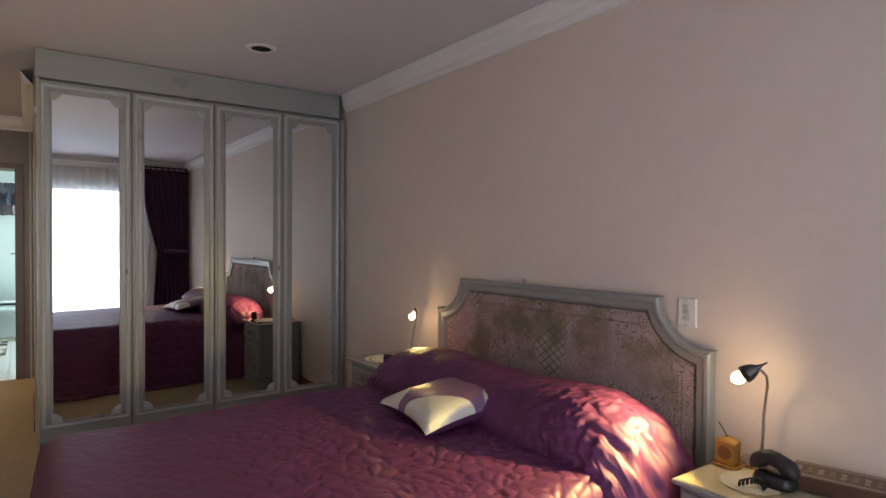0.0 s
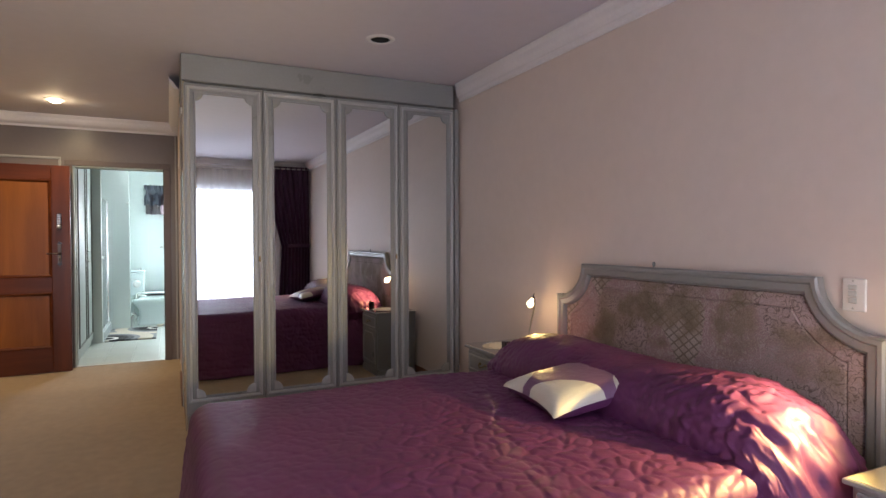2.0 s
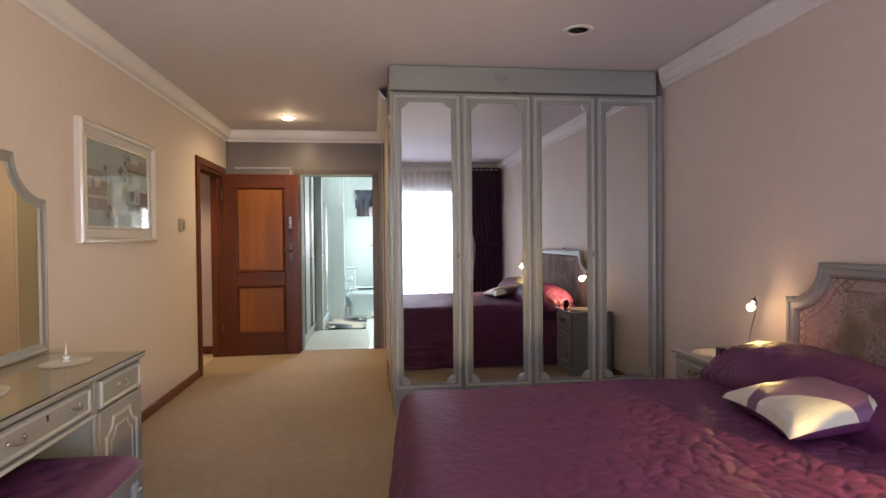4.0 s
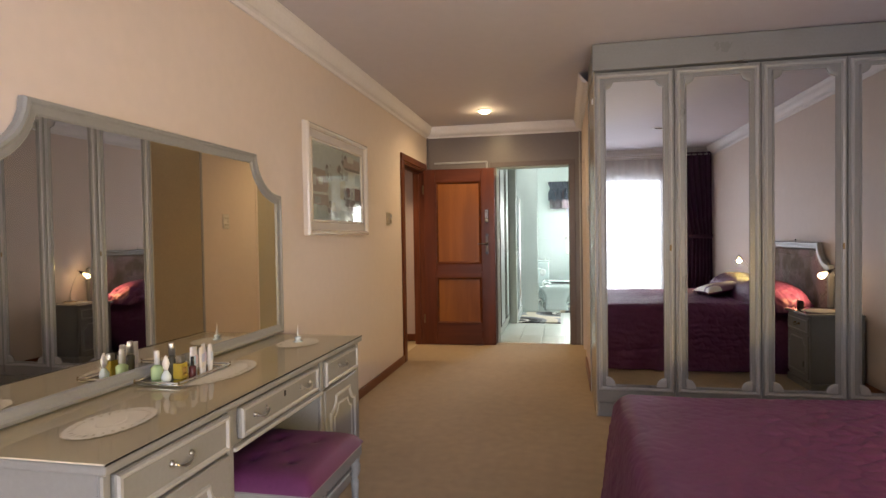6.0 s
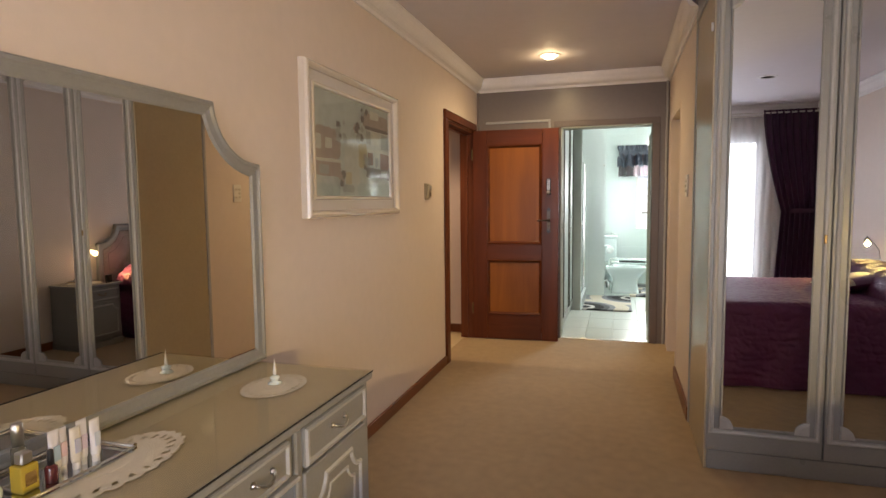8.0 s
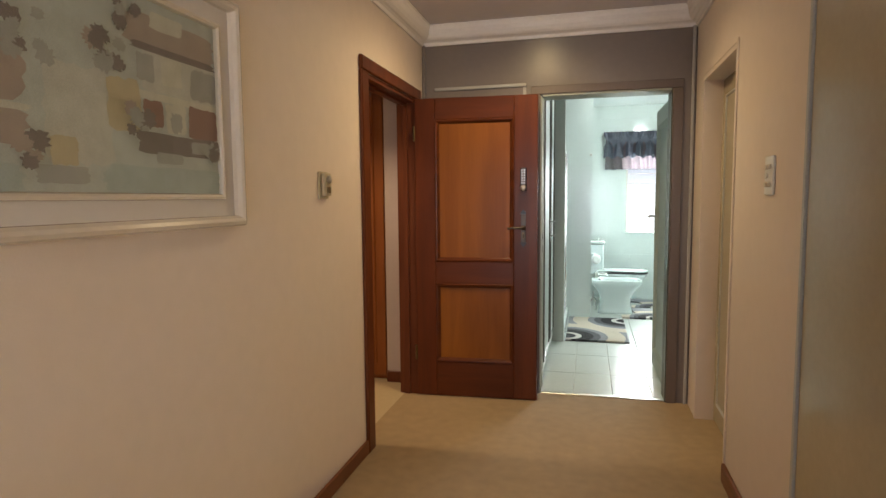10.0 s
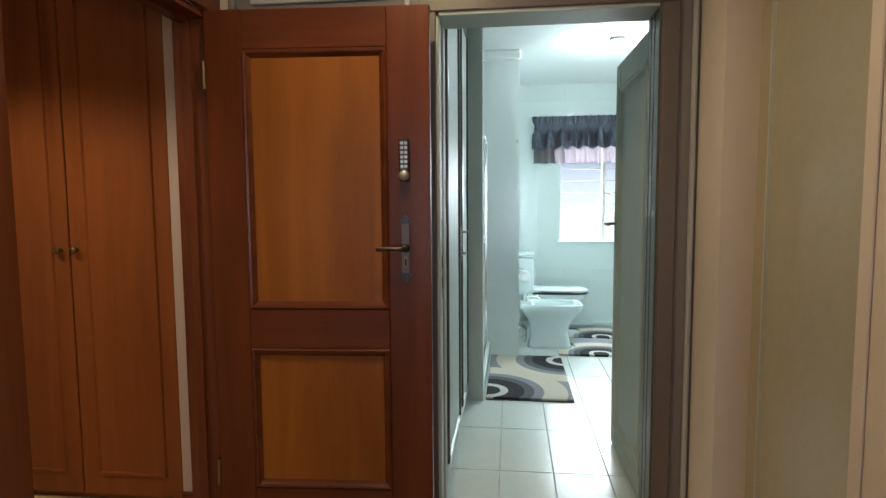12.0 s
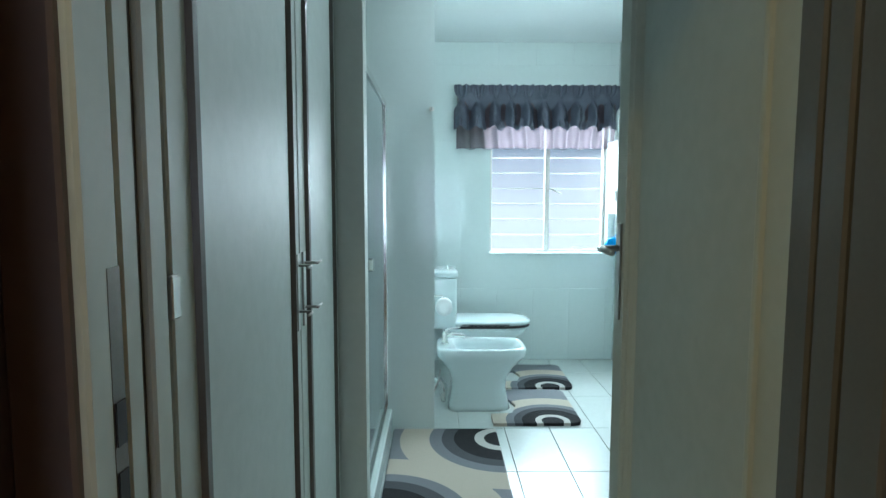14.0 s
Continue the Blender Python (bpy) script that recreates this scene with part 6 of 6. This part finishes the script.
part("lid", loops(bmesh.new(), [egg(0.17, cy, 0.355, 0.19, 0.4215), egg(0.17, cy, 0.362, 0.195, 0.432), egg(0.17, cy, 0.358, 0.192, 0.445), egg(0.17, cy, 0.30, 0.15, 0.452)], True, True), CERAMIC, to, "glossy white lid", True)
part("lid_trim", tube(bmesh.new(), [(0.02, cy - 0.196, 0.4335), (0.15, cy - 0.1975, 0.4335), (0.36, cy - 0.1965, 0.4335)], 0.004, 6), BLACK, to, "thin dark line round the lid", True)
part("hinge_bar", tube(bmesh.new(), [(-0.06, cy - 0.16, 0.455), (-0.02, cy - 0.165, 0.43), (0.10, cy - 0.19, 0.421), (0.36, cy - 0.19, 0.419)], 0.007, 8), BLACK, to, "dark curved seat trim", True)
part("cistern", boxed(-0.265, -0.02, cy - 0.19, cy + 0.19, 0.40, 0.775, bevel=0.02, seg=3), CERAMIC, to, "", True)
part("cistern_lid", boxed(-0.268, -0.010, cy - 0.20, cy + 0.20, 0.776, 0.812, bevel=0.012, seg=2), CERAMIC, to, "", True)
part("flush_knob", lathe(bmesh.new(), [(0.016, 0), (0.012, 0.008), (0.006, 0.015), (0.010, 0.035), (0.001, 0.04)], pose(-0.08, cy - 0.05, 0.812), 10), CHROME, to, "chrome flush knob", True)

rh = thing("toilet_roll_holder", "chrome holder with a white paper roll", "roll holder", (-0.2, 10.98, 0.62))
part("plate", lathe(bmesh.new(), [(0.025, 0), (0.025, 0.01), (0.01, 0.016)], pose(-0.27, 10.98, 0.68, 0, 90, 0), 12), CHROME, rh, "", True)
part("arm", tube(bmesh.new(), [(-0.26, 10.98, 0.68), (-0.13, 10.98, 0.68), (-0.115, 10.98, 0.66), (-0.115, 10.96, 0.62), (-0.115, 10.90, 0.615)], 0.006, 8), CHROME, rh, "", True)
part("roll", lathe(bmesh.new(), [(0.02, 0), (0.055, 0.001), (0.056, 0.1), (0.02, 0.101)], pose(-0.115, 10.99, 0.615, 90, 0, 0), 22), material("paper_roll", (0.74, 0.76, 0.75), 0.9, vary=0.03), rh, "white paper roll", True)


# rugs with sweeping bands
def rug_mat(name, centres, flow):
    mat = bpy.data.materials.new(name)
    mat.use_nodes = True
    nt = mat.node_tree
    b = nt.nodes["Principled BSDF"]
    b.inputs["Roughness"].default_value = 0.95
    co = nt.nodes.new("ShaderNodeTexCoord")
    fl = nt.nodes.new("ShaderNodeVectorMath")
    fl.operation = 'MULTIPLY'
    fl.inputs[1].default_value = (1, 1, 0)
    nt.links.new(co.outputs["Object"], fl.inputs[0])
    prev = None
    for c in centres:
        d = nt.nodes.new("ShaderNodeVectorMath")
        d.operation = 'DISTANCE'
        d.inputs[1].default_value = (*c, 0)
        nt.links.new(fl.outputs[0], d.inputs[0])
        if prev is None:
            prev = d.outputs["Value"]
        else:
            mn = nt.nodes.new("ShaderNodeMath")
            mn.operation = 'MINIMUM'
            nt.links.new(prev, mn.inputs[0])
            nt.links.new(d.outputs["Value"], mn.inputs[1])
            prev = mn.outputs[0]
    sc = nt.nodes.new("ShaderNodeMath")
    sc.operation = 'MULTIPLY'
    sc.inputs[1].default_value = flow
    nt.links.new(prev, sc.inputs[0])
    r = nt.nodes.new("ShaderNodeValToRGB")
    r.color_ramp.interpolation = 'CONSTANT'
    cols = ((0.0, (0.012, 0.012, 0.014)), (0.15, (0.62, 0.60, 0.56)), (0.235, (0.012, 0.012, 0.014)), (0.42, (0.085, 0.09, 0.10)), (0.53, (0.23, 0.24, 0.26)), (0.64, (0.62, 0.56, 0.46)), (0.90, (0.27, 0.28, 0.30)))
    r.color_ramp.elements[0].position, r.color_ramp.elements[0].color = 0, (*cols[0][1], 1)
    r.color_ramp.elements[1].position, r.color_ramp.elements[1].color = cols[-1][0], (*cols[-1][1], 1)
    for p, c in cols[1:-1]:
        r.color_ramp.elements.new(p).color = (*c, 1)
    nt.links.new(sc.outputs[0], r.inputs[0])
    nt.links.new(r.outputs[0], b.inputs["Base Color"])
    n, bp = nt.nodes.new("ShaderNodeTexNoise"), nt.nodes.new("ShaderNodeBump")
    n.inputs["Scale"].default_value = 500
    bp.inputs["Strength"].default_value, bp.inputs["Distance"].default_value = 0.8, 0.006
    nt.links.new(n.outputs[0], bp.inputs["Height"])
    nt.links.new(bp.outputs[0], b.inputs["Normal"])
    return mat


rg = thing("bath_rug", "grey, black and cream tufted rug with sweeping bands", "rug", (-0.12, 9.78, 0), m=pose(-0.12, 9.78, 0.0))
part("tufting", boxed(-0.29, 0.295, -0.54, 0.545, 0.004, 0.020, bevel=0.006, seg=2), rug_mat("banded_rug", ((-0.29, -0.40), (0.31, 0.40)), 1.62), rg)
part("backing", boxed(-0.294, 0.299, -0.545, 0.55, -0.001, 0.0035), BLACK, rg, "black bound edge")


def pedestal_mat(x0, x1, y0, y1, label):
    pm = thing("pedestal_mat", label, "bath mat", None, "pedestal mats", m=pose((x0 + x1) / 2, (y0 + y1) / 2, 0))
    w, d = (x1 - x0) / 2, (y1 - y0) / 2
    bm = bmesh.new()
    out = [(-w, -d), (w - 0.05, -d), (w - 0.015, -d + 0.015), (w, -d + 0.05), (w, d - 0.05), (w - 0.015, d - 0.015), (w - 0.05, d), (-w, d), (-w, d * 0.5), (-w * 0.5, d * 0.45), (-w * 0.35, 0), (-w * 0.5, -d * 0.45), (-w, -d * 0.5)]
    loops(bm, [[(a, b, z) for a, b in out] for z in (0.0, 0.016, 0.020)], True, True)
    part("tufting", bm, rug_mat("banded_mat", ((w * 0.35, -d * 0.9),), 2.3), pm)


pedestal_mat(0.17, 0.70, 10.40, 11.00, "tufted grey and black mat cut round the bidet foot")
pedestal_mat(0.30, 0.80, 11.04, 11.60, "tufted grey and black mat cut round the toilet foot")

bl = thing("bathroom_ceiling_light", "small lit opal ceiling fitting", "ceiling light", (0.55, 10.1, BH))
part("base", lathe(bmesh.new(), [(0.06, 0), (0.06, -0.02), (0.05, -0.025)], pose(0.56, 10.1, BH - 0.001), 20), WHITEP, bl, "", True)
e = part("shade", lathe(bmesh.new(), [(0.05, -0.0255), (0.065, -0.05), (0.06, -0.085), (0.03, -0.10), (0.001, -0.102)], pose(0.56, 10.1, BH - 0.001), 20), glowing("lit_opal_shade", (0.85, 1.0, 0.98), 5.0), bl, "lit opal shade", True)
e.visible_shadow = False
hk = thing("wall_hook", "small chrome hook on the shower wall", "hook", (-0.19, 10.385, 1.83))
part("plate", lathe(bmesh.new(), [(0.014, 0), (0.012, 0.006)], pose(-0.195, 10.3895, 1.84, 90, 0, 0), 10), WHITEP, hk)
part("hook", tube(bmesh.new(), [(-0.195, 10.383, 1.84), (-0.195, 10.36, 1.832), (-0.195, 10.352, 1.845)], 0.004, 6), CHROME, hk)
wc = thing("wall_cabinet", "slim white bathroom cabinet beside the window", "cabinet", (1.25, 11.6, 1.4))
part("body", boxed(1.20, BX1 - 0.001, 11.42, 11.70, 1.22, 1.78, bevel=0.004), WHITEP, wc)
part("door", boxed(1.185, 1.199, 11.422, 11.698, 1.222, 1.778, bevel=0.003), WHITEP, wc)
part("handle", boxed(1.175, 1.1845, 11.44, 11.452, 1.32, 1.40, bevel=0.002), STEEL, wc)
tw = thing("bath_sponge", "bright blue bath sponge hanging on the wall", "sponge", (1.26, 11.5, 0.97))
bm = bmesh.new()
bmesh.ops.create_icosphere(bm, subdivisions=3, radius=0.06)
for v in bm.verts:
    v.co *= 1 + 0.22 * noise.noise(v.co * 60)
    v.co = Vector((1.185, 11.5, 0.98)) + Vector((v.co.x, v.co.y, v.co.z * 1.15))
part("sponge", bm, BLUE, tw, "", True)
part("cord", tube(bmesh.new(), [(1.185, 11.5, 1.03), (1.26, 11.5, 1.14), (1.299, 11.5, 1.16)], 0.003, 6), BLUE, tw)

# ---- tiles ----
fl = bpy.data.objects["floor_bathroom"]
me = {}


def tile_mesh(w, d, t):
    key = (round(w, 3), round(d, 3), round(t, 3))
    if key not in me:
        bm = boxed(-w / 2, w / 2, -d / 2, d / 2, 0, t, bevel=0.0015)
        me[key] = bpy.data.meshes.new("tile")
        bm.to_mesh(me[key])
        bm.free()
        me[key].materials.append(TILEF)
    return me[key]


TW, TD, GAP = 0.265, 0.54, 0.004
for i in range(8):
    x0, x1 = max(-0.83 + TW * i, -0.56), min(-0.83 + TW * (i + 1), BX1)
    for j in range(9):
        y0, y1 = max(7.675 + TD * j, 7.726), min(7.675 + TD * (j + 1), BY1)
        if x1 - x0 < 0.03 or y1 - y0 < 0.03:
            continue
        o = new("tile", tile_mesh(x1 - x0 - GAP, y1 - y0 - GAP, 0.010))
        o.parent = fl
        o.location = ((x0 + x1) / 2, (y0 + y1) / 2, -0.0102)


def wall_tiles(owner, axis, w, u0, u1, v0, v1, tu, tv, holes=()):
    """Thin wall tiles on a wall's face, each an object sharing mesh data by size."""
    cache = {}
    u = u0
    while u < u1 - 0.02:
        ue = min(u + tu, u1)
        v = v0
        while v < v1 - 0.02:
            ve = min(v + tv, v1)
            cu_, cv_ = (u + ue) / 2, (v + ve) / 2
            if not any(h[0] < ue - 0.01 and h[1] > u + 0.01 and h[2] < ve - 0.01 and h[3] > v + 0.01 for h in holes):
                a, b = ue - u - 0.003, ve - v - 0.003
                key = (round(a, 3), round(b, 3))
                if key not in cache:
                    bm = boxed(-a / 2, a / 2, -0.002, 0.002, -b / 2, b / 2, bevel=0.001)
                    if axis == "x":
                        bmesh.ops.rotate(bm, verts=bm.verts, matrix=Matrix.Rotation(math.pi / 2, 3, 'Z'))
                    cache[key] = bpy.data.meshes.new("tile")
                    bm.to_mesh(cache[key])
                    bm.free()
                    cache[key].materials.append(TILEW)
                o = new("tile", cache[key])
                o.parent = owner
                o.location = (w, cu_, cv_) if axis == "x" else (cu_, w, cv_)
            v = ve
        u = ue


wall_tiles(bpy.data.objects["wall_bath_north"], "y", BY1 - 0.0022, -0.27, BX1, 0.0, BH, 0.30, 0.60, [(0.262, 1.248, 0.88, 2.06)])
wall_tiles(bpy.data.objects["wall_bath_east"], "x", BX1 - 0.0022, 9.0, BY1 - 0.005, 0.0, BH, 0.30, 0.60)
